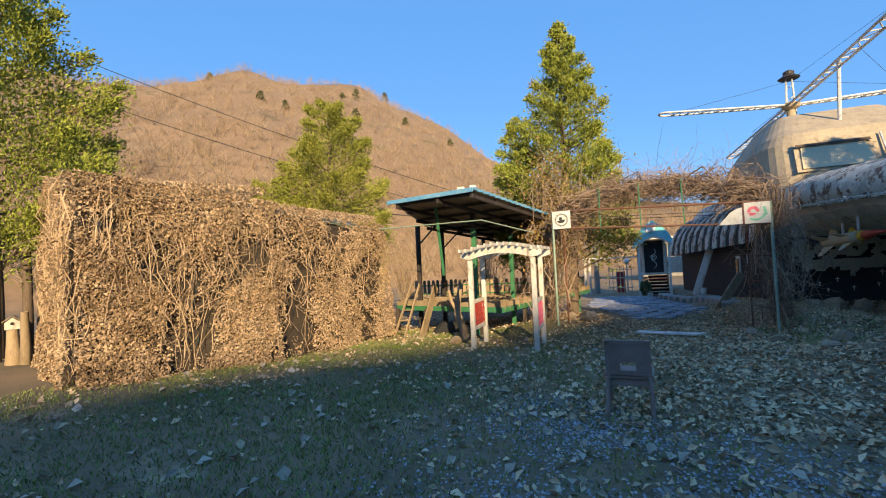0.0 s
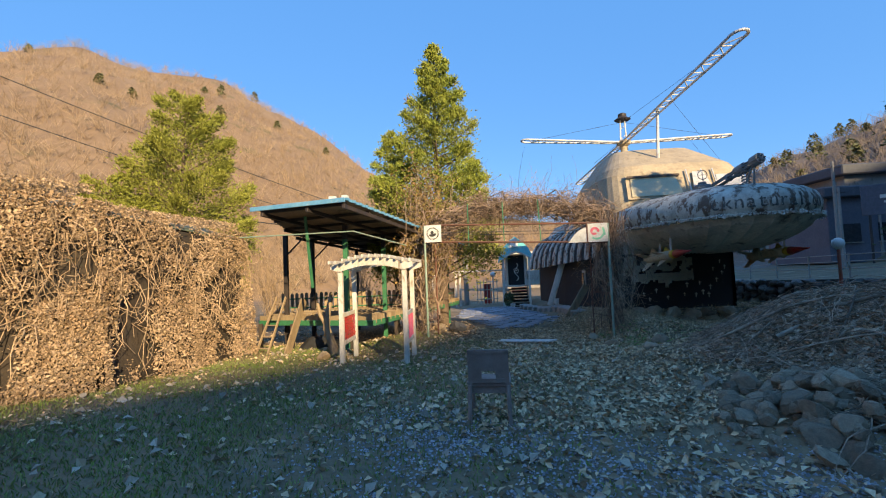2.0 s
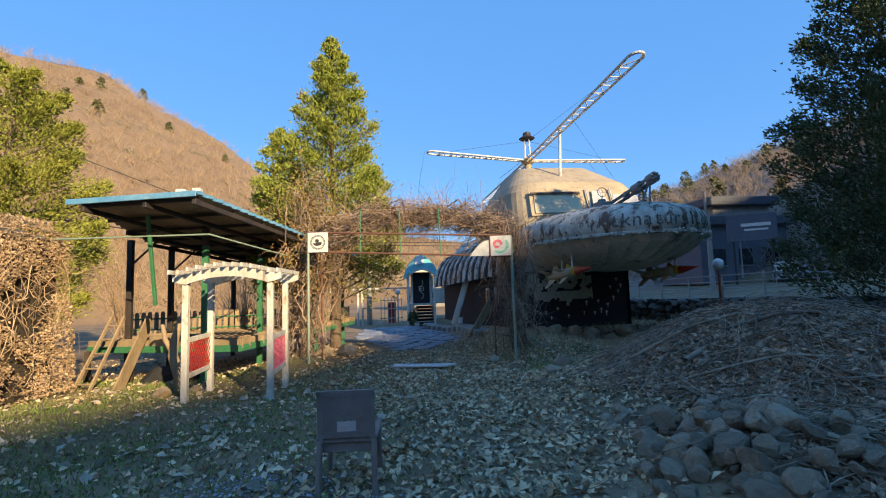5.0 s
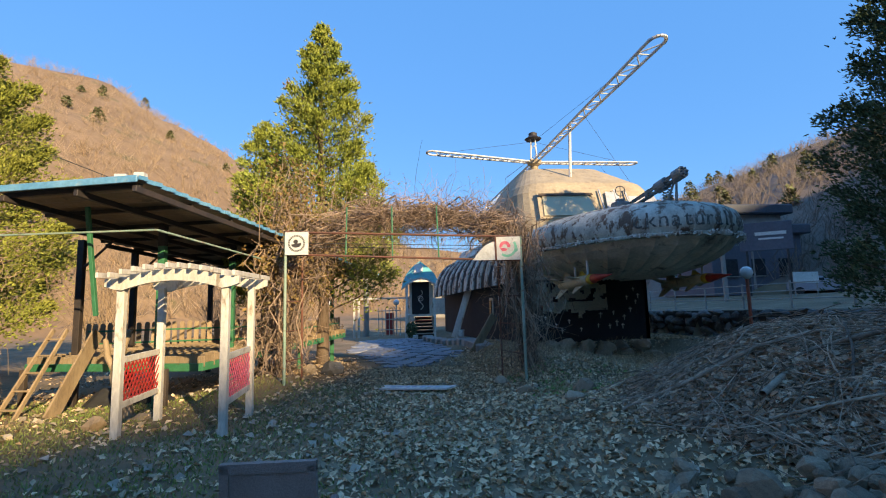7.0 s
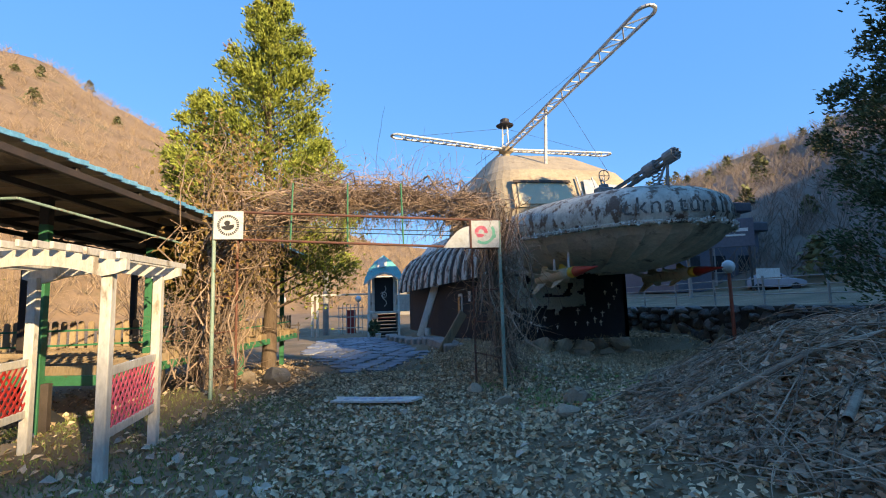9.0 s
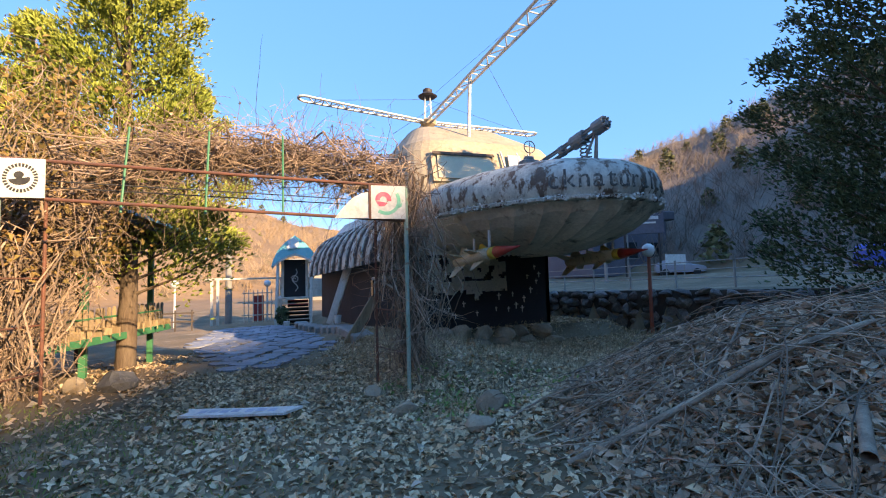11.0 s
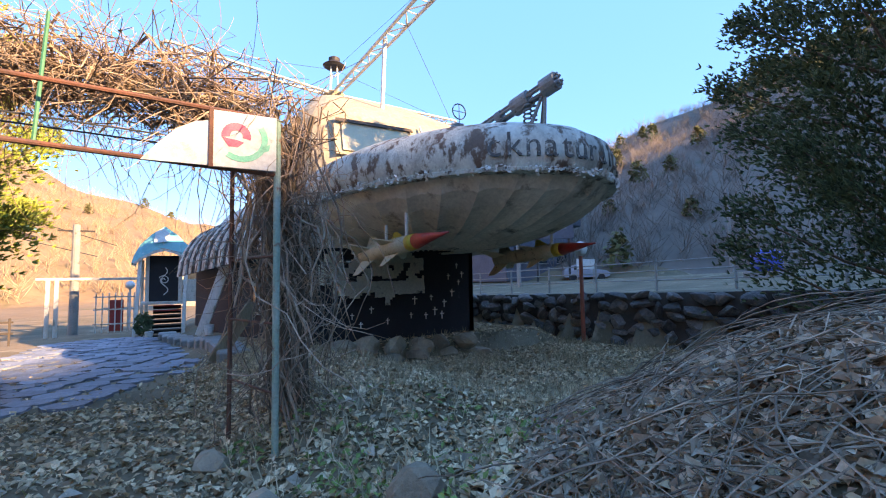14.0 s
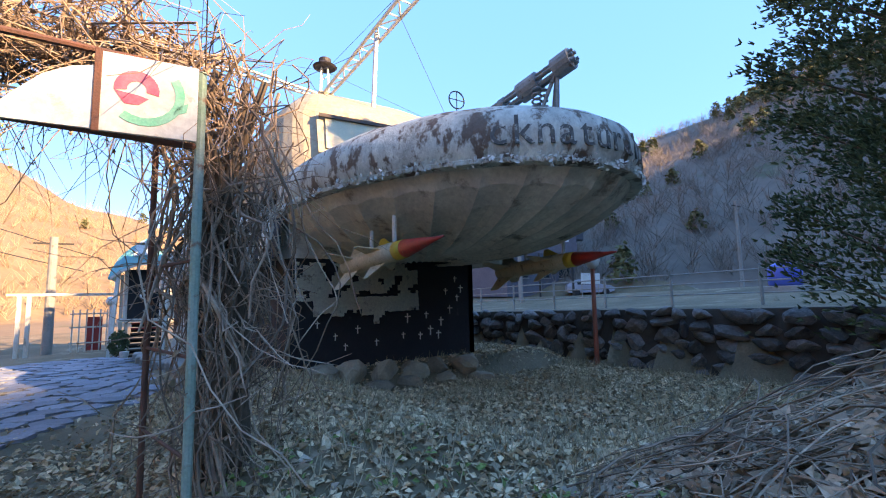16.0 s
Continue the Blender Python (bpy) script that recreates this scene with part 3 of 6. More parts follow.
# ---- the pavilion ----
def pavilion():
    # local: x to the front's left, y to the back; the roof's front corner is at the origin
    u, v = Vector((-0.965, 0.262, 0)), Vector((0.262, 0.965, 0))
    o = Vector((-2.86, 9.48, 0))
    base = thing("pavilion", "open timber pavilion with a blue-edged sheet roof on green steel posts", "pavilion", at=o)
    W, D = 2.5, 11.4

    def wide(b):
        return 2.35 + 0.5 * min(b, 3.6)

    def at(a, b, z):
        return u * a + v * b + Vector((0, 0, z))

    def roof_z(a, b):
        return 3.22 - 0.072 * b - 0.0 * a

    # corrugated sheet
    bm = bmesh.new()
    rows = []
    n = 84
    for k in range(n + 1):
        b = D * k / n
        h = 0.018 * math.cos(k * math.pi)
        rows.append((b, h))
    for lift in (0,):
        top = [[bm.verts.new(at(a, b, roof_z(a, b) + 0.05 + h)) for b, h in rows for a in ((-0.05 if s == 0 else wide(b)),)] for s in (0, 1)]
        low = [[bm.verts.new(at(a, b, roof_z(a, b) + 0.035 + h)) for b, h in rows for a in ((-0.05 if s == 0 else wide(b)),)] for s in (0, 1)]
        for k in range(n):
            bm.faces.new((top[0][k], top[0][k + 1], top[1][k + 1], top[1][k]))
            bm.faces.new((low[0][k], low[1][k], low[1][k + 1], low[0][k + 1]))
            for s in (0, 1):
                bm.faces.new((top[s][k], top[s][k + 1], low[s][k + 1], low[s][k]))
    part("roof", bm, M_ROOFUNDER, base, "brown corrugated roofing sheets")
    bm = bmesh.new()
    beam(bm, at(-0.07, -0.03, 3.25), at(W, -0.03, 3.25), 0.03, 0.1)
    part("fascia", bm, M_BLUE, base, "sky blue sheet metal edging")
    bm = bmesh.new()
    for k in range(n):
        b0, b1 = D * k / n, D * (k + 1) / n
        if k % 2 == 0:
            beam(bm, at(-0.075, b0, roof_z(0, b0) + 0.05), at(-0.075, b1, roof_z(0, b1) + 0.065), 0.03, 0.06, 0)
        else:
            beam(bm, at(-0.06, b0, roof_z(0, b0) + 0.045), at(-0.06, b1, roof_z(0, b1) + 0.05), 0.03, 0.06, 0)
    part("fascia", bm, M_BLUE, base, "wavy blue sheet edge")
    for b in np.arange(0.12, D, 1.05):
        bm = bmesh.new()
        beam(bm, at(0, b, roof_z(0, b) - 0.03), at(wide(b) - 0.1, b, roof_z(0, b) - 0.03), 0.06, 0.07)
        part("purlin", bm, M_DARKSTEEL, base)
    for a in (0.0, 0.95, 2.2, 3.2, 3.9):
        bm = bmesh.new()
        b0 = max(0, (a - 2.2) / 0.5)
        beam(bm, at(a, b0, roof_z(a, b0) - 0.1), at(a, D, roof_z(a, D) - 0.1), 0.07, 0.09)
        part("rafter", bm, M_DARKSTEEL, base)
    posts = [(1.2, 1.95), (1.1, 3.9), (0.95, 6.9), (0.95, 9.2), (3.75, 2.7), (3.9, 4.2), (3.9, 7), (2.6, 9.2)]
    for i, (a, b) in enumerate(posts):
        p = o + at(a, b, 0)
        g = gz(p.x, p.y) - 0.1
        bm = bmesh.new()
        beam(bm, at(a, b, g), at(a, b, roof_z(a, b) - 0.5), 0.12, 0.12)
        part("post", bm, M_GREEN if i < 4 else M_DARKSTEEL, base, "green painted square steel post" if i < 4 else "dark steel post")
        bm = bmesh.new()
        beam(bm, at(a, b, roof_z(a, b) - 0.5), at(a, b, roof_z(a, b) - 0.12), 0.122, 0.122)
        part("post_head", bm, M_DARKSTEEL, base)
        if i >= 4:
            bm = bmesh.new()
            beam(bm, at(a, b, roof_z(a, b) - 0.75), at(a - 0.75, b, roof_z(a, b) - 0.15), 0.04, 0.04)
            part("brace", bm, M_DARKSTEEL, base)
    bm = bmesh.new()
    beam(bm, at(1.6, 1.05, 1.35), at(1.55, 0.75, 3.1), 0.06, 0.06)
    part("prop", bm, M_GREEN, base, "slanting green prop pole")
    # deck
    dz = 0.45
    bm = bmesh.new()
    for p, q in ((at(0.55, 2.2, dz - 0.1), at(4.3, 2.2, dz - 0.1)), (at(0.55, 2.2, dz - 0.1), at(0.55, 9.3, dz - 0.1)), (at(4.3, 2.2, dz - 0.1), at(4.3, 9.3, dz - 0.1))):
        beam(bm, p, q, 0.08, 0.14)
    part("deck_frame", bm, M_GREEN, base, "green painted deck edge beam")
    for k in range(26):
        b = 2.25 + k * 0.28
        bm = bmesh.new()
        beam(bm, at(0.5, b, dz), at(4.35, b, dz), 0.03, 0.2)
        part("deck_board", bm, M_WOOD, base)
    for a, b in ((1.1, 2.0), (3.0, 2.0), (4.1, 2.0), (0.6, 3.6), (0.6, 5.6), (0.6, 7.6)):
        bm = bmesh.new()
        beam(bm, at(a, b, -0.75), at(a, b, dz - 0.1), 0.1, 0.1)
        part("deck_leg", bm, M_DARKWOOD, base)
    bm = bmesh.new()
    beam(bm, at(0.1, 0.55, 2.62), at(3.8, 0.6, 2.70), 0.03, 0.03)
    beam(bm, at(0.1, 0.55, 2.62), at(0.1, 3.4, 2.42), 0.03, 0.03)
    part("pole", bm, M_PALEGREEN, base, "pale horizontal curtain pole")
    bm = bmesh.new()
    box(bm, at(0.35, 0.15, 3.33), (0.16, 0.12, 0.1), None, 0.01)
    part("floodlight", bm, M_SIGN, base, "small pale box light")
    bm = bmesh.new()
    box(bm, at(0.0, 0.1, 3.32), (0.14, 0.12, 0.09), None, 0.01)
    part("floodlight", bm, M_SIGN, base, "small pale box lights on the roof corner")
    # picket fence
    def run(p, q, zt, mat_, name):
        nn = int((Vector(q) - Vector(p)).length / 0.165)
        d = (Vector(q) - Vector(p)) / nn
        ang = math.degrees(math.atan2(d.y, d.x))
        fence = thing(name, "weathered pointed picket fence on green rails", "fence", at=o)
        bm = bmesh.new()
        beam(bm, Vector(p) + Vector((0, 0, zt - 0.2)), Vector(q) + Vector((0, 0, zt - 0.2)), 0.05, 0.04)
        beam(bm, Vector(p) + Vector((0, 0, zt - 0.5)), Vector(q) + Vector((0, 0, zt - 0.5)), 0.05, 0.04)
        part("rail", bm, M_GREEN, fence)
        bm = bmesh.new()
        prism(bm, [(-0.055, 0), (0.055, 0), (0.055, 0.56), (0.03, 0.61), (-0.03, 0.61), (-0.055, 0.56)], 0.02, Matrix.Rotation(radians(90), 4, "X"))
        first = part("picket", bm, mat_, fence)
        for k in range(nn + 1):
            ob = first if k == 0 else new("picket", first.data)
            ob.parent = fence
            c = Vector(p) + d * k
            ob.matrix_basis = pose(c.x, c.y, zt - 0.62 + random.uniform(-0.015, 0.015), 0, random.uniform(-2, 2), ang)
        return fence
    run(at(5.3, 4.4, 0), at(0.9, 5.6, 0), 1.1, M_WOOD, "picket_fence")
    run(at(0.8, 5.7, 0), at(0.8, 9.4, 0), 0.95, M_WOOD, "picket_fence")
    # crooked driftwood trunk beside the deck
    w = thing("driftwood_post", "smooth forked driftwood trunk leaning on the deck", "log", at=o + at(1.35, 1.3, -0.4))
    V, F = tubes([([(0.22, -0.1, 0), (0.1, -0.05, 0.35), (-0.05, 0, 0.75), (-0.02, 0.03, 1.1), (0.06, 0.1, 1.5)], 0.13, 0.06), ([(-0.05, 0, 0.8), (-0.22, 0.05, 1.05), (-0.3, 0.1, 1.35)], 0.06, 0.04)], 8)
    soup("trunk", V, F, M_WOOD, w, smooth=True)
    # ladder and wide board
    lad = thing("ladder", "weathered wooden ladder leaning on the deck", "ladder", at=o + at(3.2, 1.0, -0.36))
    top = u * 0.2 + v * 1.05 + Vector((0, 0, 1.45))
    for s in (-0.19, 0.19):
        bm = bmesh.new()
        beam(bm, u * s, u * s * 0.8 + top, 0.035, 0.08)
        part("rail", bm, M_WOOD, lad)
    for k in range(5):
        f = 0.12 + k * 0.19
        bm = bmesh.new()
        beam(bm, u * -0.19 + top * f, u * 0.19 + top * f, 0.06, 0.03)
        part("rung", bm, M_WOOD, lad)
    brd = thing("leaning_board", "grey wooden board leaning beside the ladder", "board", at=o + at(2.6, 1.25, -0.38))
    bm = bmesh.new()
    beam(bm, (0, 0, 0), top * 0.96, 0.04, 0.3)
    part("plank", bm, M_WOOD, brd)
    tp = thing("tarpaulin", "crumpled black tarpaulin stuffed under the deck", "tarpaulin", at=o + at(2.2, 2.3, -0.55))
    bm = rock_bm(8.2, 3)
    for vv in bm.verts:
        vv.co = Vector((vv.co.x * 0.9, vv.co.y * 0.3, vv.co.z * 0.4 + 0.3))
    part("sheet", bm, M_RUBBER, tp)
    pile = thing("rubble", "low heap of pale earth and broken stone under the deck", "rubble", at=o + at(1.9, 1.2, -0.42))
    for k in range(14):
        bm = rock_bm(k * 1.7, 1)
        s = random.uniform(0.1, 0.3)
        c = u * random.uniform(-1.5, 1.3) + v * random.uniform(0.0, 1.2)
        for vv in bm.verts:
            vv.co = Vector((vv.co.x * s * 1.5, vv.co.y * s * 1.5, vv.co.z * s * 0.6)) + c
        part("stone", bm, M_ROCK, pile)


pavilion()


# ---- white arbour ----
def arbour():
    base = thing("garden_arbour", "peeling white wooden garden arbour with pink lattice sides", "arbour", at=(-2.3, 9.5, -0.26))
    posts = {"fl": (-0.68, 0.05), "fr": (0.74, -0.12), "bl": (-0.72, 1.22), "br": (0.70, 1.12)}
    tops = {}
    for k, (x, y) in posts.items():
        bm = bmesh.new()
        beam(bm, (x, y, -0.05), (x, y, 2.03), 0.1, 0.1, 0.008)
        part("post", bm, M_WHITEWOOD, base)
    for y0, y1 in ((0.0, -0.17), (1.27, 1.17)):
        rings = []
        for s in np.linspace(-0.14, 1.14, 17):
            x = -0.68 + 1.42 * s
            y = y0 + (y1 - y0) * s
            arch = 0.13 * (1 - (2 * min(max(s, 0), 1) - 1) ** 2)
            lo = 1.95 + arch if 0 < s < 1 else 1.95 + 0.5 * max(-s, s - 1)
            hi = 2.12 + arch * 0.9
            rings.append([(x, y - 0.035, lo), (x, y + 0.035, lo), (x, y + 0.035, hi), (x, y - 0.035, hi)])
        bm = bmesh.new()
        loft(bm, rings)
        part("arch_beam", bm, M_WHITEWOOD, base, "carved arched white beam")
    for s in np.linspace(-0.1, 1.1, 13):
        x = -0.68 + 1.42 * s
        arch = 0.12 * (1 - (2 * min(max(s, 0), 1) - 1) ** 2)
        bm = bmesh.new()
        beam(bm, (x, -0.28, 2.16 + arch), (x, 1.45, 2.16 + arch), 0.035, 0.07, 0.004)
        part("slat", bm, M_WHITEWOOD, base)
    for side, red in (("l", M_RED), ("r", M_PINK)):
        p, q = Vector((*posts["f" + side], 0)), Vector((*posts["b" + side], 0))
        d = q - p
        for z in (0.42, 1.02):
            bm = bmesh.new()
            beam(bm, p + Vector((0, 0, z)), q + Vector((0, 0, z)), 0.04, 0.09)
            part("rail", bm, M_WHITEWOOD, base)
        bm = bmesh.new()
        L = d.length - 0.1
        for k in range(-5, 12):
            for sgn in (1, -1):
                a0 = k * 0.1
                z0, z1 = 0.46, 0.98
                s0, s1 = a0, a0 + sgn * 0.4
                t0, t1 = 0.0, 1.0
                if max(s0, s1) < 0 or min(s0, s1) > L:
                    continue
                lo_, hi_ = (0 - s0) / (s1 - s0), (L - s0) / (s1 - s0)
                t0, t1 = max(0, min(lo_, hi_)), min(1, max(lo_, hi_))
                if t1 - t0 < 0.08:
                    continue
                f = lambda t: p + d.normalized() * (0.05 + s0 + (s1 - s0) * t) + Vector((0.008 * sgn, 0, z0 + (z1 - z0) * t))
                beam(bm, f(t0), f(t1), 0.008, 0.028, 0)
        part("lattice", bm, red, base, "pink-red diagonal lattice panel")
    return base


arbour()


# ---- sign gate with the vines ----
def sign_gate():
    base = thing("sign_gate", "rusty pipe gateway carrying two painted sign boards", "gate", at=(0, 12.2, 0))
    L, R = Vector((-1.47, 0.15, 0)), Vector((3.36, -0.2, 0))
    for p, q in ((L, gz(-1.47, 12.35)), (R, gz(3.36, 12.0))):
        bm = bmesh.new()
        rod(bm, (p.x, p.y, q - 0.25), (p.x, p.y, 2.9 if p is L else 2.72), 0.03, None, 10)
        part("post", bm, M_PALEGREEN, base, "pale green flaking pipe post")
    for p in (Vector((-1.25, 0.75, 0)), Vector((3.1, 0.75, 0))):
        bm = bmesh.new()
        rod(bm, (p.x, p.y, -0.6), (p.x, p.y, 2.6), 0.022, None, 8)
        part("post", bm, M_RUST, base, "thin rusty rear post")
    for z0, z1, m in ((2.92, 2.72, M_RUST), (2.46, 2.22, M_RUST)):
        bm = bmesh.new()
        rod(bm, (L.x, L.y, z0), (R.x, R.y, z1), 0.022)
        part("rail", bm, m, base, "rusty red pipe rail")
    for z in (2.62, 2.7):
        bm = bmesh.new()
        rod(bm, (L.x, L.y + 0.4, z + 0.05), (R.x, R.y + 0.5, z - 0.12), 0.008, None, 5)
        part("wire", bm, M_WIRE, base)
    for s in (0.25, 0.45, 0.65):
        p = L.lerp(R, s)
        bm = bmesh.new()
        rod(bm, (p.x, p.y + 0.1, 2.3), (p.x, p.y + 0.4, 3.5), 0.015, None, 6)
        part("strut", bm, M_GREEN, base, "thin green strut")
    for s in (0.3, 0.9, 1.5):
        for X in (L, R):
            bm = bmesh.new()
            rod(bm, (X.x, X.y, s), (X.x + (0.2 if X is L else -0.26), 0.75, s), 0.012, None, 6)
            part("rung", bm, M_RUST, base)
    # boards
    d = (R - L).normalized()
    ang = math.degrees(math.atan2(d.y, d.x))
    bd = thing("sign_board", "square white sign with a round black emblem", "sign", at=pose(L.x, 12.2 + L.y - 0.04, 2.44, 90, 0, ang))
    bm = bmesh.new()
    box(bm, (0.235, 0.235, 0.0), (0.47, 0.47, 0.025), None, 0.003)
    part("panel", bm, M_SIGN, bd)
    bm = bmesh.new()
    for k in range(28):
        a0, a1 = 2 * math.pi * k / 28, 2 * math.pi * (k + 0.62) / 28
        prism(bm, [(0.235 + r * math.cos(a), 0.235 + r * math.sin(a)) for r, a in ((0.135, a0), (0.175, a0), (0.175, a1), (0.135, a1))], 0.004, Matrix.Translation((0, 0, 0.0125)))
    prism(bm, [(0.235 + 0.105 * math.cos(a) - 0.01, 0.225 + 0.075 * math.sin(a)) for a in np.linspace(3.3, 6.6, 12)], 0.004, Matrix.Translation((0, 0, 0.0125)))
    prism(bm, [(0.22 + 0.05 * math.cos(a), 0.27 + 0.045 * math.sin(a)) for a in np.linspace(0, 5.2, 12)], 0.004, Matrix.Translation((0, 0, 0.0125)))
    part("emblem", bm, M_LETTER, bd, "black ring emblem")
    sb = thing("sign_board", "weathered white sign with a pink and green flower emblem", "sign", at=pose(R.x - 0.52, 12.2 + R.y - 0.02, 2.24, 90, 0, ang))
    bm = bmesh.new()
    box(bm, (0.25, 0.235, 0.0), (0.5, 0.48, 0.025), None, 0.003)
    part("panel", bm, M_SIGN, sb)
    bm = bmesh.new()
    prism(bm, [(-0.03, 0.0), (-0.03, 0.38), (-0.14, 0.35), (-0.26, 0.28), (-0.38, 0.15), (-0.5, 0.0)], 0.02, Matrix.Translation((0, 0, -0.01)))
    part("side_panel", bm, M_SIGN, sb, "cut-off curved white panel")
    bm = bmesh.new()
    box(bm, (-0.012, 0.235, 0.005), (0.035, 0.5, 0.04), None, 0.003)
    part("bar", bm, M_RUST, sb)
    arc = lambda cx, cy, r0, r1, a0, a1: [(cx + r0 * math.cos(a), cy + r0 * math.sin(a)) for a in np.linspace(a0, a1, 12)] + [(cx + r1 * math.cos(a), cy + r1 * math.sin(a)) for a in np.linspace(a1, a0, 12)]
    up = Matrix.Translation((0, 0, 0.013))
    bm = bmesh.new()
    prism(bm, arc(0.18, 0.27, 0.05, 0.115, -0.2, 3.3), 0.004, up)
    prism(bm, [(0.07, 0.25), (0.19, 0.235), (0.24, 0.22), (0.19, 0.175), (0.12, 0.175)], 0.004, up)
    part("petals", bm, M_PINK, sb, "faded pink petal mark")
    bm = bmesh.new()
    prism(bm, arc(0.22, 0.26, 0.16, 0.21, -2.2, 0.6), 0.004, up)
    prism(bm, [(0.39, 0.2), (0.45, 0.23), (0.44, 0.17), (0.37, 0.14)], 0.004, up)
    part("leaf_mark", bm, M_MINT, sb, "faded green leaf mark")


sign_gate()


def vine_arch():
    rng = np.random.default_rng(31)
    base = thing("vine_arch", "tangled mass of bare brown vines arching over the gateway", "vine", at=(0, 12.2, 0))

    def spine(s):
        # from the foot of the tree, over the gateway, to the foot of the far post
        X = np.interp(s, [0, 0.14, 0.28, 0.4, 0.55, 0.7, 0.78, 0.85, 1.0], [-1.75, -1.75, -1.2, 0.2, 1.5, 2.9, 3.42, 3.55, 3.55])
        Z = np.interp(s, [0, 0.14, 0.28, 0.4, 0.55, 0.7, 0.78, 0.85, 1.0], [-0.2, 1.3, 2.9, 3.55, 3.55, 3.3, 2.9, 1.9, -0.15])
        Y = np.interp(s, [0, 0.3, 0.5, 0.75, 1.0], [0.9, 1.5, 2.0, 0.9, 0.25])
        W = np.interp(s, [0, 0.1, 0.28, 0.5, 0.7, 0.8, 0.9, 1.0], [0.16, 0.2, 0.5, 0.42, 0.45, 0.42, 0.27, 0.2])
        return np.array([X, Y, Z]), W
    stems, twigs = [], []
    for k in range(330):
        s0 = rng.choice([0.0, 1.0, rng.uniform(0.2, 0.8)], p=[0.1, 0.1, 0.8])
        ln = rng.uniform(0.12, 0.4)
        s1 = s0 + ln * (1 if s0 == 0 else -1 if s0 == 1 else rng.choice([-1, 1]))
        off = rng.normal(0, 1, 3)
        pts = []
        for j, s in enumerate(np.linspace(s0, s1, 14)):
            c, w = spine(min(1, max(0, s)))
            off = off * 0.55 + rng.normal(0, 0.8, 3)
            pts.append(c + off * w * np.array([0.55, 0.9, 0.5]))
        r = rng.choice([0.022, 0.012, 0.007], p=[0.06, 0.3, 0.64])
        stems.append((pts, r, r * 0.5))
        for _ in range(6):
            p = pts[rng.integers(1, 14)]
            d = rng.normal(0, 0.13, 3) + np.array([0, 0, rng.uniform(-0.12, 0.1)])
            curl = [p]
            for _ in range(5):
                curl.append(curl[-1] + d)
                d = d * 0.75 + rng.normal(0, 0.06, 3) + np.array([0, 0, -0.012])
            twigs.append((curl, 0.0055, 0.002))
    for _ in range(70):
        s = rng.uniform(0.3, 0.78)
        c, w = spine(s)
        p = c + rng.normal(0, 0.5, 3) * w
        ln = rng.uniform(0.3, 1.3)
        twigs.append(([p, p + np.array([rng.normal(0, 0.1), rng.normal(0, 0.1), -ln * 0.5]), p + np.array([rng.normal(0, 0.2), rng.normal(0, 0.15), -ln])], 0.006, 0.002))
    # loose vines that trail down over the far post
    for _ in range(85):
        p = np.array([3.68 + rng.normal(0, 0.2), 0.55 + rng.normal(0, 0.22), rng.uniform(1.6, 3.3)])
        d = np.array([rng.normal(0, 0.08), rng.normal(0, 0.08), -0.1])
        low, pts = rng.choice([-0.2, 0.4, 1.2]), [p]
        while pts[-1][2] > low and len(pts) < 34:
            d = d * 0.7 + np.array([rng.normal(-0.05 * (pts[-1][0] - 3.68), 0.055), rng.normal(0, 0.05), rng.normal(-0.045, 0.05)])
            pts.append(pts[-1] + d)
        if len(pts) > 3:
            r = rng.choice([0.014, 0.008, 0.0055], p=[0.12, 0.38, 0.5])
            stems.append((pts, r, r * 0.6))
    trunks = []
    for k in range(5):
        x0 = 3.5 + rng.normal(0, 0.14)
        pts = [(x0 + 0.25 * math.sin(s * 4 + k) * s + (0.35 * (1 - s) if k == 0 else 0), 0.3 + rng.normal(0, 0.05) + 0.2 * s, -0.25 + 3.3 * s) for s in np.linspace(0, 1, 9)]
        trunks.append((pts, 0.075 - 0.008 * k, 0.03))
    for t_ in trunks:
        V, F = tubes([t_], 7)
        soup("trunk", V, F, M_BARK, base, "twisted thick vine trunk", smooth=True)
    tagged(soup("stem_tangle", *tubes(stems, 4), M_VINE, base), kind="stuff")
    tagged(soup("twig_growth", *tubes(twigs, 3), M_VINE, base), kind="stuff")
    P = np.array([t[0][2] for t in twigs])[::4]
    V, F = scraps(P, 0.03, rng)
    tagged(soup("dry_leaves", V, F, M_NETLEAF, base), kind="stuff")
    # vines climbing into the conifer
    lines = []
    for k in range(150):
        p = np.array([-1.75 + rng.normal(0, 0.25), 1.2 + rng.normal(0, 0.5), rng.uniform(-0.3, 2.5)])
        pts = [p]
        for j in range(9):
            p = p + np.array([rng.normal(0.02, 0.12), rng.normal(0.12, 0.12), rng.uniform(0.1, 0.45)])
            pts.append(p)
        lines.append((pts, 0.014, 0.004))
        for _ in range(4):
            q = pts[rng.integers(2, 10)]
            d = rng.normal(0, 0.25, 3)
            lines.append(([q, q + d * 0.5 + rng.normal(0, 0.05, 3), q + d], 0.006, 0.002))
    tr = thing("climbing_vine", "dry climbing vine hung with russet leaves", "vine", at=(0, 12.2, 0))
    tagged(soup("stem_tangle", *tubes(lines, 3), M_VINE, tr), kind="stuff")
    P = np.concatenate([np.array(l[0]) for l in lines if len(l[0]) > 3])
    P = P[P[:, 2] > 1.6]
    P = np.repeat(P, 4, 0) + rng.normal(0, 0.22, (len(P) * 4, 3))
    V, F = scraps(P, 0.05, rng)
    tagged(soup("russet_leaves", V, F, M_RUSSET, tr, "russet dried leaves"), kind="stuff")


vine_arch()


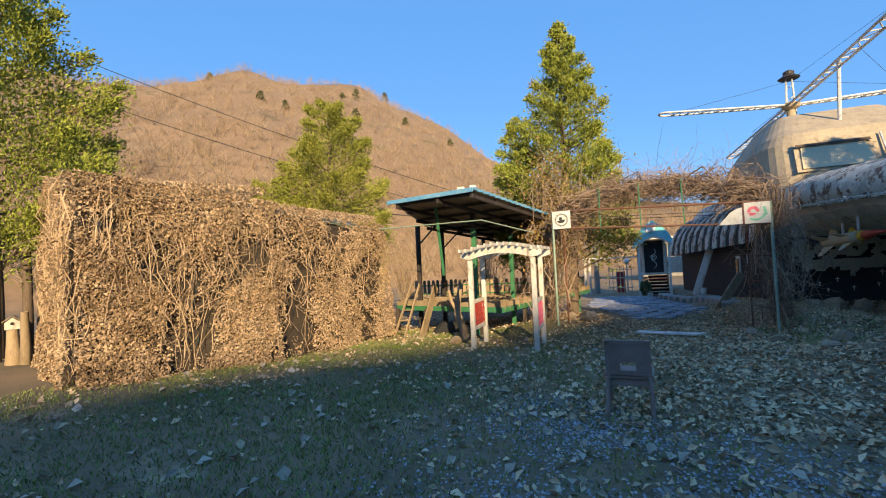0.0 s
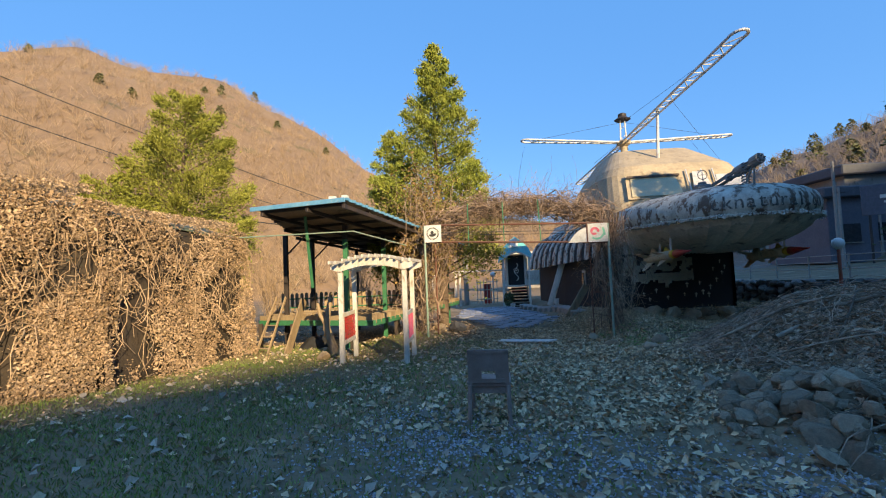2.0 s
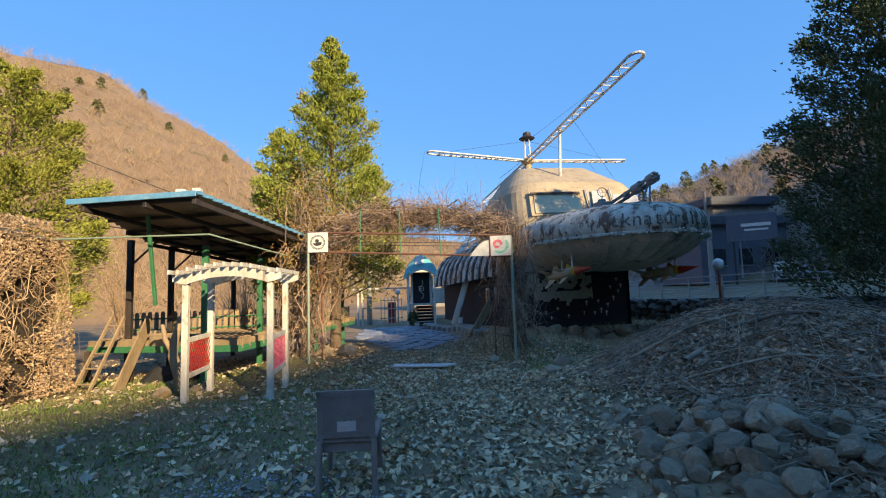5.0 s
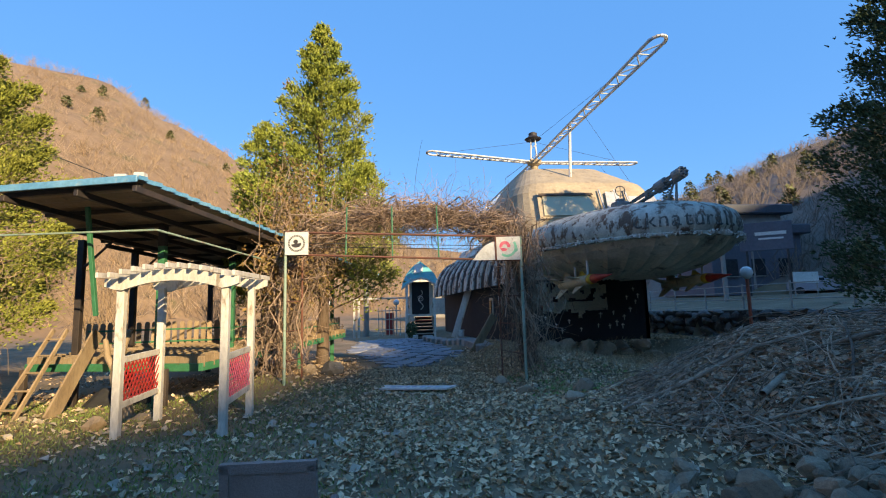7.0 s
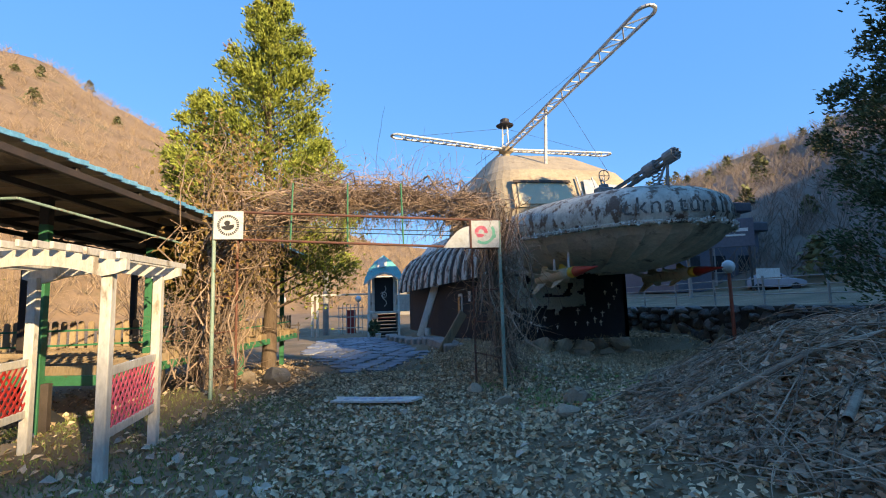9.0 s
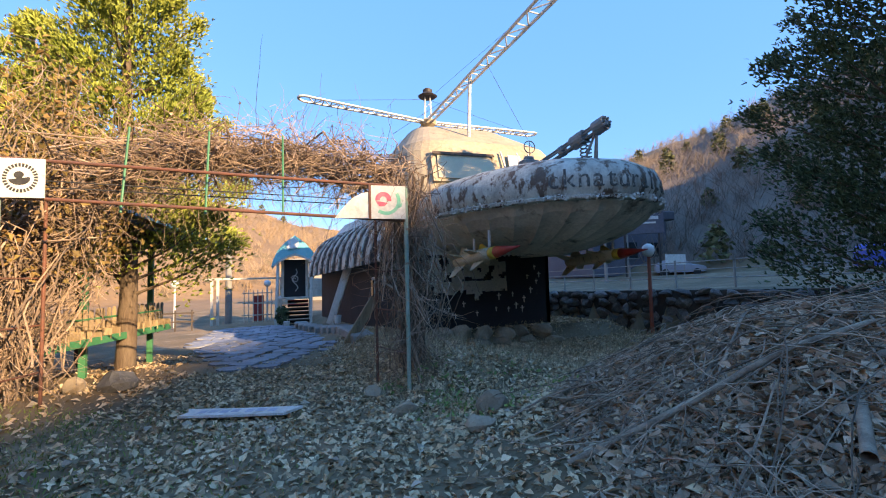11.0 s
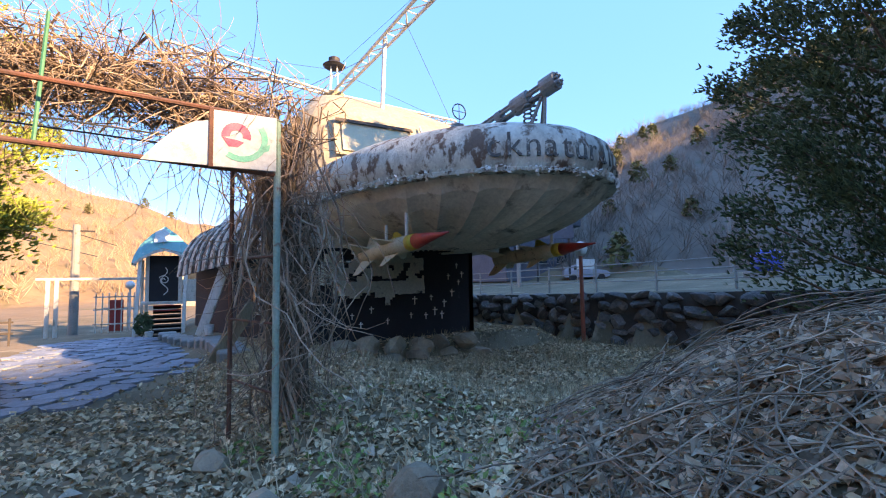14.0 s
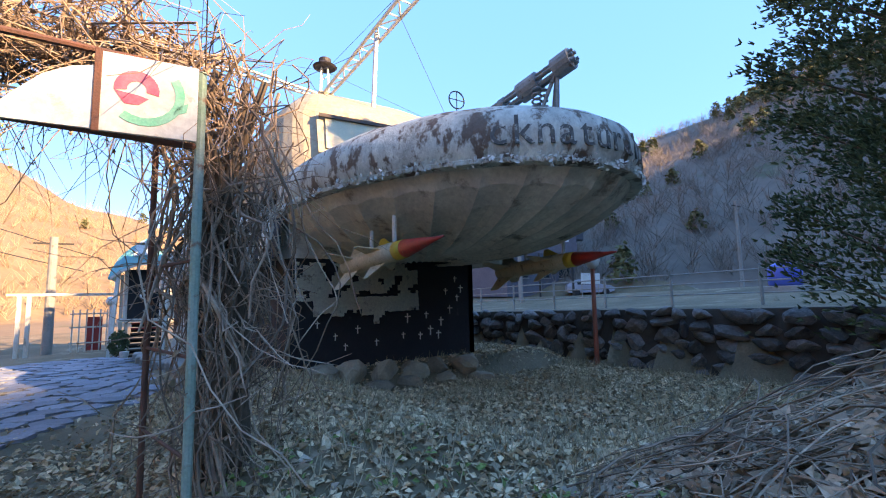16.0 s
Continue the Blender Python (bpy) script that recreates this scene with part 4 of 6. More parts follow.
# ---- the vessel building ----
def oval(cx, cy, ax, fy, by, z, n=48, p=2.0):
    """A ring: half-width ax, reaching fy forwards (to -y) and by backwards."""
    out = []
    for k in range(n):
        a = 2 * math.pi * k / n
        c, s = math.cos(a), math.sin(a)
        c, s = math.copysign(abs(c) ** (2 / p), c), math.copysign(abs(s) ** (2 / p), s)
        out.append(Vector((cx + ax * c, cy + (fy if s < 0 else by) * s, z)))
    return out


def vessel():
    ox, oy = 7.75, 16.9
    base = thing("vessel_building", "derelict novelty building shaped like a helicopter gunship with peeling grey hull", "building", at=(ox, oy, 0))
    # rim band: grey, swelling
    band = [(0.0, 2.80), (0.07, 2.86), (0.13, 3.0), (0.13, 3.2), (0.05, 3.42), (-0.16, 3.58), (-0.55, 3.72), (-1.2, 3.84)]
    bm = bmesh.new()
    n = 96
    rings = []
    for d, z in band:
        ring = oval(0, 0, 2.75 + d, 4.5 + d * 1.2, 3.0 + d, z, n)
        rings.append([Vector((p.x, p.y, p.z + 0.02 * noise.noise(Vector((p.x * 2, p.y * 2, p.z * 2))))) for p in ring])
    loft(bm, rings, caps=False)
    bm.faces.new([bm.verts.new(p) for p in oval(0, 0, 1.55, 3.1, 1.8, 3.84, n)])
    part("hull_rim", bm, M_HULL, base, "peeling grey-white hull rim with rust patches", smooth=True)
    # flange with bolts along the lower edge
    bm = bmesh.new()
    loft(bm, [oval(0, 0, 2.75 + d, 4.5 + d * 1.2, 3.0 + d, z, n) for d, z in ((0.0, 2.76), (0.14, 2.77), (0.15, 2.82), (0.05, 2.86))], caps=False)
    part("flange", bm, M_HULL, base, "ragged riveted lower flange")
    # belly with standing seams
    bm = bmesh.new()
    seams = [(1.0, 2.80), (0.96, 2.6), (0.88, 2.4), (0.76, 2.2), (0.6, 2.05), (0.42, 1.97), (0.2, 1.94)]
    rings = []
    for s, z in seams:
        ring = oval(0, 0.2 * (1 - s), 2.75 * s, 4.5 * s, 3.0 * s, z, 144)
        rings.append([Vector((p.x, p.y, p.z - (0.05 if k % 4 == 0 else 0.012 * (k % 2)))) for k, p in enumerate(ring)])
    loft(bm, rings, caps=False)
    part("belly", bm, M_BELLY, base, "stained grey sheet belly with radial seams", smooth=False)
    flakes = np.random.default_rng(8)
    P = []
    for _ in range(620):
        a = flakes.uniform(math.pi, 2 * math.pi)
        P.append((2.90 * math.cos(a), 4.68 * math.sin(a), 2.80 + flakes.normal(0, 0.035)))
    tagged(soup("peeling_paint", *scraps(np.array(P), 0.032, flakes, aspect=0.7), M_SIGN, base, "curling white paint flakes along the flange"), kind="stuff")
    # straps hanging loose on the belly
    for a, s in ((235, 0.86), (250, 0.7), (275, 0.9), (292, 0.88), (262, 0.9)):
        bm = bmesh.new()
        q = [Vector((2.75 * f * math.cos(radians(a)), 4.5 * f * math.sin(radians(a)), 2.80 - 0.85 * (1 - f) ** 0.8 - 0.05)) for f in (s + 0.07, s - 0.06)]
        beam(bm, q[0], q[1], 0.02, 0.05)
        part("strap", bm, M_HULL, base)
    # wording along the rim
    word = "cknatural.co"
    for k, ch in enumerate(word):
        cu = bpy.data.curves.new("letter", "FONT")
        cu.body, cu.size, cu.extrude, cu.align_x = ch, 0.52, 0.012, "CENTER"
        tmp = new("letter", cu)
        me = bpy.data.meshes.new_from_object(tmp)
        bpy.data.objects.remove(tmp)
        bpy.data.curves.remove(cu)
        a = radians(242.5 + k * 5.0)
        px, py = 2.88 * math.cos(a), 4.66 * math.sin(a)
        nx, ny = math.cos(a) / 2.88, math.sin(a) / 4.66
        yaw = math.degrees(math.atan2(nx, -ny))
        ob = finish("letter", me, M_FADED, base, "black painted rim letter")
        ob.matrix_basis = pose(px + 0.004 * nx, py - 0.008, 2.98, 84, 0, yaw)
    # cabin
    bm = bmesh.new()
    secs = [(2.85, -0.3, 8.0, 3.3), (2.85, 0.08, 8.0, 4.0), (2.7, 0.72, 7.8, 5.1), (2.5, 1.0, 7.5, 5.45), (1.7, 3.0, 6.8, 6.55), (1.0, 4.0, 6.4, 6.75)]
    loft(bm, [oval(-0.1, (f + k) / 2, ax, (k - f) / 2, (k - f) / 2, z, 40, 5.0) for ax, f, k, z in secs])
    part("cabin", bm, M_CABIN, base, "tan weathered faceted cabin with sloping roof", smooth=False)
    def panel(name, pts, m, lab):
        b2 = bmesh.new()
        loft(b2, [[Vector(p) for p in pts], [Vector(p) + Vector((0.01, 0.05, 0)) for p in pts]])
        part(name, b2, m, base, lab)
    def front(z, x):
        return 0.08 + (z - 4.0) * 0.58 + 0.02 * x * x
    def quad(x0, x1, z0, z1, skew=0.0, push=0.0):
        return [(x0, front(z0, x0) - push, z0), (x1, front(z0, x1) - push, z0), (x1 - skew, front(z1, x1 - skew) - push, z1), (x0 + skew, front(z1, x0 + skew) - push, z1)]
    panel("window_frame", quad(-2.2, -0.1, 4.0, 5.0, 0.1, 0.06), M_CABIN, "tan window surround")
    panel("window_board", quad(-2.05, -0.25, 4.1, 4.88, 0.1, 0.11), M_CREAM, "cream board in the cabin window")
    panel("lintel", quad(-2.1, -0.2, 4.86, 4.95, 0.02, 0.17), M_DARKWOOD, "dark torn window lintel")
    panel("window_board", quad(1.0, 2.2, 4.05, 4.85, 0.1, 0.1), M_PLASTIC, "grey sheeted window")
    panel("loose_sheet", quad(0.1, 0.9, 4.0, 5.0, 0.2, 0.12), M_PLASTIC, "flapping clear plastic sheet")
    for x in (0.0, 0.55, 0.95):
        b2 = bmesh.new()
        beam(b2, (x, front(3.95, x) - 0.18, 3.9), (x + 0.1, front(5.1, x) - 0.1, 5.1), 0.05, 0.05)
        part("mullion", b2, M_PLASTIC, base)
    # rear hull behind the cabin: long body and striped skirt
    bm = bmesh.new()
    loft(bm, [[Vector((x, y, z)) for x, z in ((-w, 2.0), (-w - 0.1, 3.0), (-w + 0.7, 4.0), (w - 0.7, 4.0), (w, 3.0), (w, 2.0))] for y, w in ((0.4, 2.6), (5.8, 3.3), (10.5, 3.9))])
    part("rear_hull", bm, M_BELLY, base, "dark rear hull")
    N = 26
    for k in range(N):
        s0, s1 = k / N, (k + 0.97) / N
        b2 = bmesh.new()
        rings = []
        for s in (s0, s1):
            y = 0.3 + 9.5 * s
            x = -2.75 - 2.0 * s
            rr = []
            for f in np.linspace(0, 1, 7):
                a = f * 1.75
                rr.append(Vector((x - 0.15 + 1.25 * (1 - math.cos(a)) - (0.04 if k % 2 else 0), y + 0.35 * f, 1.55 + 1.9 * math.sin(a * 0.9) + 0.45 * (1 - s))))
            rings.append(rr + [p + Vector((0.06, 0, 0.0)) for p in rr[::-1]])
        loft(b2, rings)
        part("skirt_panel", b2, M_HULL if k % 2 else M_BLACK, base, "curved white skirt rib" if k % 2 else "curved black skirt rib")
    # walls below
    W = [Vector((1.5, 0.45, 0)), Vector((-2.6, 0.45, 0)), Vector((-3.65, 5.8, 0)), Vector((-4.3, 10.2, 0))]
    names = [("front_wall", "black board wall painted with small white crosses"), ("side_wall", "black painted side wall"), ("side_wall", "black painted side wall")]
    for (p, q), (nm, lab) in zip(zip(W, W[1:]), names):
        b2 = bmesh.new()
        d = (q - p)
        nrm = Vector((d.y, -d.x, 0)).normalized() * 0.12
        loft(b2, [[p, q, q + nrm, p + nrm], [v + Vector((0, 0, 2.25)) for v in (p, q, q + nrm, p + nrm)]])
        ob = part(nm, b2, M_BLACK, base, lab)
        ob.matrix_basis = Matrix.Translation((0, 0, -0.25))
    b2 = bmesh.new()
    loft(b2, [[Vector((1.5, 0.45, z)), Vector((1.5, 9.5, z)), Vector((1.38, 9.5, z)), Vector((1.38, 0.45, z))] for z in (-0.4, 2.1)])
    part("side_wall", b2, M_BLACK, base, "black painted far side wall")
    # white framed window and small box on the side wall
    d = (W[2] - W[1]).normalized()
    yaw = math.degrees(math.atan2(d.y, d.x))
    for s, z, w, h, nm in ((3.1, 0.95, 0.32, 1.0, "window"), (2.3, 1.35, 0.18, 0.35, "vent_box")):
        p = W[1] + d * s
        b2 = bmesh.new()
        box(b2, (0, 0, 0), (w, 0.08, h), pose(p.x, p.y, z, 0, 0, yaw), 0.01)
        fr = part(nm, b2, M_WHITEWOOD, base, "white frame on the black wall")
        if nm == "window":
            b2 = bmesh.new()
            box(b2, (0, 0.03, 0), (w * 0.55, 0.1, h * 0.8), pose(p.x, p.y, z, 0, 0, yaw))
            box(b2, (0, -0.03, 0), (w * 0.55, 0.1, h * 0.8), pose(p.x, p.y, z, 0, 0, yaw))
            part("pane", b2, M_WINDOW, base, "dark window pane")
    # crosses
    rng = random.Random(4)
    for x, z in ((-2.1, 0.75), (-1.75, 0.5), (-1.3, 0.62), (-0.9, 0.35), (-0.3, 0.45), (0.1, 0.42), (0.35, 0.52), (0.62, 0.7), (0.85, 0.95), (1.05, 1.2), (1.15, 1.4), (0.75, 1.35), (-1.55, 0.3), (1.0, 1.62), (0.25, 0.85), (-0.2, 0.8), (0.55, 0.42)):
        b2 = bmesh.new()
        s = rng.uniform(0.75, 1.2)
        box(b2, (x, 0.44, z), (0.02 * s, 0.012, 0.17 * s))
        box(b2, (x, 0.43, z + 0.03 * s), (0.11 * s, 0.012, 0.02 * s))
        part("cross_mark", b2, M_SIGN, base, "small white painted cross")
    # torn camouflage plate on the wall, with real holes
    b2 = bmesh.new()
    step = 0.06
    cells = {}
    def inside(x, z):
        if not (-2.5 < x < 0.0 and 0.7 < z < 1.95):
            return False
        edge = 0.95 + 0.14 * noise.noise(Vector((x * 3.1, 0, 2))) + 0.08 * noise.noise(Vector((x * 8, 0, 5)))
        if x < -2.2:
            edge += 0.25
        spike = abs(x + 0.95) < 0.16 * (z - 0.62) / 0.4
        if z < edge and not (spike and z > 0.66):
            return False
        return not (z > 1.25 and noise.noise(Vector((x * 4.4, z * 4.4, 7.7))) > 0.2)
    for i in range(int(-2.55 / step), 1):
        for j in range(10, 34):
            x, z = i * step, j * step
            if inside(x + step / 2, z + step / 2):
                for key in ((i, j), (i + 1, j), (i + 1, j + 1), (i, j + 1)):
                    if key not in cells:
                        cells[key] = b2.verts.new((key[0] * step + 0.02 * noise.noise(Vector((key[0], key[1], 1.5))), 0.36 - 0.05 * (2 - key[1] * step), key[1] * step + 0.02 * noise.noise(Vector((key[0], key[1], 9.5)))))
                b2.faces.new([cells[k] for k in ((i, j), (i + 1, j), (i + 1, j + 1), (i, j + 1))])
    r = bmesh.ops.solidify(b2, geom=b2.faces[:], thickness=0.02)
    part("camouflage_plate", b2, M_PLATE, base, "torn pale green cut-out plate with holes")


vessel()


def rotor():
    hub = Vector((7.2, 22.3, 7.55))
    base = thing("windmill_rotor", "four white lattice rotor blades on a mast", "rotor", at=hub)
    ends = [Vector((7.97, 13.2, 8.3)), Vector((2.26, 21.9, 7.85)), Vector((12.73, 23.3, 7.85)), Vector((6.5, 29.5, 6.9))]
    for e in ends:
        d = e - hub
        side = Vector((-d.y, d.x, 0)).normalized() * (0.24 if abs(d.y) > abs(d.x) else 0.26)
        up = Vector((0, 0, 0.26))
        b = bmesh.new()
        corners = (side, -side)
        for c in corners:
            rod(b, d * 0.04 + c * 0.5, d * 0.94 + c, 0.045, 0.045, 6)
        for sgn in (1, -1):
            prev = None
            for a in np.linspace(0, math.pi / 2, 6):
                p = d * 0.94 + side * sgn * math.cos(a) + d.normalized() * 0.3 * math.sin(a)
                if prev:
                    rod(b, prev, p, 0.05, 0.05, 6)
                prev = p
        n = 15
        for k in range(n):
            f0, f1 = 0.08 + 0.86 * k / n, 0.08 + 0.86 * (k + 1) / n
            w0, w1 = 0.5 + 0.5 * (f0 - 0.04) / 0.9, 0.5 + 0.5 * (f1 - 0.04) / 0.9
            rod(b, d * f0 + side * w0, d * f0 - side * w0, 0.022, None, 5)
            s = 1 if k % 2 else -1
            rod(b, d * f0 + side * s * w0, d * f1 - side * s * w1, 0.022, None, 5)
        part("blade", b, M_MAST, base, "white steel lattice blade with rounded tip")
    b = bmesh.new()
    lathe(b, [(0.42, -1.3), (0.2, -0.8), (0.14, -0.2), (0.3, -0.1), (0.34, 0.05), (0.2, 0.12)], 12)
    part("hub", b, M_CABIN, base, "pale tapering rotor hub")
    b = bmesh.new()
    for k in range(4):
        a = k * math.pi / 2 + 0.4
        rod(b, (0.22 * math.cos(a) + 0.2, 0.22 * math.sin(a) + 0.6, -0.2), (0.14 * math.cos(a) + 0.2, 0.14 * math.sin(a) + 0.6, 1.3), 0.03, None, 6)
    for z in (0.3, 0.8):
        rod(b, (0.03, 0.6, z), (0.37, 0.6, z + 0.3), 0.02, None, 5)
    part("lattice_stub", b, M_MAST, base)
    b = bmesh.new()
    lathe(b, [(0.34, 1.28), (0.4, 1.33), (0.28, 1.4), (0.2, 1.48), (0.2, 1.6), (0.1, 1.66)], 14, Matrix.Translation((0.2, 0.6, 0)))
    part("lamp_cap", b, M_DARKSTEEL, base, "dark hat-shaped mast cap")
    b = bmesh.new()
    rod(b, (0.15, -3.6, -1.9), (0.25, -3.6, 0.3), 0.06, None, 8)
    part("support_pole", b, M_MAST, base, "upright white support pole")
    for p, q in (((0.2, 0.6, 1.2), ends[0] - hub), ((0.2, 0.6, 1.2), ends[1] - hub), ((0.2, 0.6, 1.2), ends[2] - hub), ((2.6, -3.5, -1.9), (ends[0] - hub) * 0.5), ((-2.2, -3, -1.6), (ends[0] - hub) * 0.3), ((3.0, -2, -1.8), (ends[2] - hub) * 0.6)):
        b = bmesh.new()
        rod(b, p, Vector(q) * 0.9 if p[2] > 0 else q, 0.007, None, 4)
        part("guy_wire", b, M_WIRE, base)


rotor()


def gun():
    base = thing("gatling_gun", "grey dummy multi-barrel gun mounted on the hull deck", "gun", at=(7.25, 14.1, 3.78))
    p0, p1 = Vector((0, 0.3, 0.1)), Vector((0.42, -1.45, 0.58))
    d = (p1 - p0).normalized()
    a = d.cross(Vector((0, 0, 1))).normalized()
    c = d.cross(a)
    for k in range(6):
        o = a * 0.085 * math.cos(k * 1.047) + c * 0.085 * math.sin(k * 1.047)
        b = bmesh.new()
        rod(b, p0 + o, p1 + o, 0.026, None, 7)
        part("barrel", b, M_GUN, base)
    for f, r, w in ((0.35, 0.12, 0.05), (0.6, 0.15, 0.16), (0.9, 0.15, 0.13)):
        b = bmesh.new()
        c0 = p0.lerp(p1, f)
        rod(b, c0 - d * w, c0 + d * w, r, None, 14)
        part("collar", b, M_GUN, base)
    for foot in ((0.45, -0.95, -0.25), (0.15, -0.95, -0.25), (0.3, -1.2, -0.28)):
        b = bmesh.new()
        rod(b, p0.lerp(p1, 0.85), foot, 0.028, None, 7)
        part("leg", b, M_GUN, base)
    for s in (0.22, 0.36):
        pts = [(s + 0.055 * math.cos(t * 40), -0.9 + 0.055 * math.sin(t * 40), -0.15 + 0.5 * t) for t in np.linspace(0, 1, 60)]
        V, F = tubes([(pts, 0.016, 0.016)], 5)
        soup("spring", V, F, M_GUN, base, "coil spring")
    b = bmesh.new()
    box(b, (-0.3, 0.35, 0.05), (0.42, 0.3, 0.3), None, 0.03)
    box(b, (-0.3, 0.35, 0.24), (0.2, 0.16, 0.1), None, 0.02)
    part("breech_box", b, M_GUN, base)
    pts = [(-0.3 + 0.14 * math.cos(t), 0.3, 0.5 + 0.14 * math.sin(t)) for t in np.linspace(0, 6.283, 22)]
    V, F = tubes([(pts, 0.012, 0.012), ([(-0.44, 0.3, 0.5), (-0.3, 0.3, 0.5), (-0.16, 0.3, 0.5)], 0.008, 0.008), ([(-0.3, 0.3, 0.3), (-0.3, 0.3, 0.5), (-0.3, 0.3, 0.64)], 0.008, 0.008)], 5)
    soup("sight_ring", V, F, M_GUN, base, "ring sight with cross wires")


gun()


def rocket(tip, tail, hang, label):
    tip, tail = Vector(tip), Vector(tail)
    base = thing("rocket", label, "rocket", "rockets under the hull", at=tip)
    d = (tail - tip)
    L = d.length
    m = d.to_track_quat("Z", "Y").to_matrix().to_4x4()
    b = lathe(bmesh.new(), [(0.012, 0.0), (0.035, 0.22), (0.085, 0.55), (0.125, 0.85)], 14, m)
    part("nose", b, M_RED, base, "faded red pointed nose", True)
    b = lathe(bmesh.new(), [(0.127, 0.85), (0.135, 1.05)], 14, m)
    part("band", b, M_YELLOW, base, "yellow band", True)
    b = lathe(bmesh.new(), [(0.135, 1.05), (0.15, 1.4), (0.15, L - 0.3), (0.12, L - 0.1), (0.13, L)], 14, m)
    part("tube", b, M_OLIVE, base, "olive painted tube", True)
    for k in range(4):
        r = m @ Matrix.Rotation(k * math.pi / 2 + 0.5, 4, "Z") @ Matrix.Rotation(math.pi / 2, 4, "X")
        b = prism(bmesh.new(), [(0.12, L - 0.6), (0.42, L - 0.15), (0.42, L + 0.1), (0.12, L - 0.02)], 0.015, r)
        part("tail_fin", b, M_OLIVE, base)
        b = prism(bmesh.new(), [(0.12, 1.25), (0.34, 1.7), (0.34, 1.82), (0.12, 1.75)], 0.015, r)
        part("wing_fin", b, M_YELLOW if k == 1 else M_OLIVE, base)
    for f in (1.15, L - 0.9):
        q = d.normalized() * f
        b = rod(bmesh.new(), q, q + Vector((0, 0, hang)), 0.03, None, 7)
        part("hanger", b, M_MAST, base)


rocket((5.97, 13.28, 1.95), (5.75, 16.0, 1.75), 0.75, "olive dummy rocket with faded red nose, hung under the hull")
rocket((9.12, 13.3, 1.88), (9.3, 16.4, 1.72), 0.75, "olive dummy rocket with bright red nose, hung under the hull")


def stones_row(name, label, spots, material, seed, depth=0.5):
    base = thing(name, label, "stone wall", at=(spots[0][0], spots[0][1], 0))
    for k, (x, y, z, sx, sz) in enumerate(spots):
        bm = rock_bm(seed + k * 1.37, 2)
        for v in bm.verts:
            v.co = Vector((v.co.x * sx, v.co.y * depth, v.co.z * sz)) + Vector((x - spots[0][0], y - spots[0][1], z))
        part("stone", bm, material, base, smooth=False)
    return base


rs = random.Random(9)
spots = [(5.0 + k * 0.62 + rs.uniform(-0.08, 0.08), 17.0 + rs.uniform(-0.1, 0.1), -0.2 + rs.uniform(-0.05, 0.03), rs.uniform(0.3, 0.46), rs.uniform(0.22, 0.36)) for k in range(7)]
spots += [(5.2 + k * 0.7, 16.6 + rs.uniform(-0.15, 0.1), -0.4, rs.uniform(0.25, 0.4), rs.uniform(0.15, 0.25)) for k in range(6)]
stones_row("boulder_footing", "row of large tan boulders under the black wall", spots, M_ROCK, 3.0, 0.4)

# ---- kerb, leaning timbers, paving ----
kerb = thing("kerb", "low curved stone kerb along the black wall", "kerb", at=(3.4, 20, 0))
for k in range(12):
    y = 17.6 + k * 0.9
    x = 3.45 - 0.02 * k + 0.25 * math.sin(k * 0.4) - 0.06 * k
    b = bmesh.new()
    box(b, (x - 3.4 + 0.25, y - 20 + 0.45, gz(x, y) + 0.02), (0.6, 0.86, 0.42), None, 0.04)
    part("kerb_stone", b, M_CONCRETE, kerb)
for p, q, w, nm, lab in (((3.39, 23.06, -0.26), (4.1, 22.6, 2.1), 0.3, "leaning_beam", "pale timber beam leaning against the black wall"), ((3.35, 18.0, -0.3), (4.15, 18.3, 0.85), 0.28, "leaning_plank", "grey plank leaning at the wall corner")):
    t_ = thing(nm, lab, "timber", at=p)
    b = bmesh.new()
    beam(b, (0, 0, 0), Vector(q) - Vector(p), 0.06, w)
    part("board", b, M_WHITEWOOD if "beam" in nm else M_WOOD, t_)
bk = thing("bucket", "small white plastic tub by the kerb", "bucket", at=(3.55, 22.0, gz(3.55, 22.0) + 0.2))
part("tub", lathe(bmesh.new(), [(0.1, 0), (0.13, 0.28), (0.12, 0.28), (0.09, 0.02)], 12), M_SIGN, bk)


def paving():
    rng = random.Random(6)
    base = tagged(new("pavement"), "irregular grey-blue slate crazy paving", "pavement", kind="structure")
    meshes = []
    for k in range(14):
        n = rng.choice((5, 6, 7))
        pts = []
        for j in range(n):
            a = 2 * math.pi * (j + rng.uniform(-0.18, 0.18)) / n
            r = rng.uniform(0.85, 1.08)
            pts.append((0.325 * r * math.cos(a), 0.25 * r * math.sin(a)))
        bm = prism(bmesh.new(), pts, 0.05)
        me = bpy.data.meshes.new("slab")
        bm.to_mesh(me)
        bm.free()
        me.materials.append(M_SLATE)
        meshes.append(me)
    count = 0
    y, row = 16.2, 0
    while y < 30 and count < 420:
        x0, x1 = max(0.6 - 0.28 * (y - 16.6), -1.0), min(1.6 + 0.65 * (y - 16.6), 3.3 - 0.12 * (y - 19))
        x = x0 + (0.3 if row % 2 else 0)
        while x < x1:
            ob = new("slab", meshes[rng.randrange(14)])
            ob.parent = base
            px, py = x + rng.uniform(-0.05, 0.05), y + rng.uniform(-0.05, 0.05)
            ob.matrix_basis = pose(px, py, gz(px, py) - 0.012 + rng.uniform(-0.008, 0.008), rng.uniform(-1.2, 1.2), rng.uniform(-1.2, 1.2), rng.uniform(-25, 25))
            count += 1
            x += 0.62
        y += 0.47
        row += 1


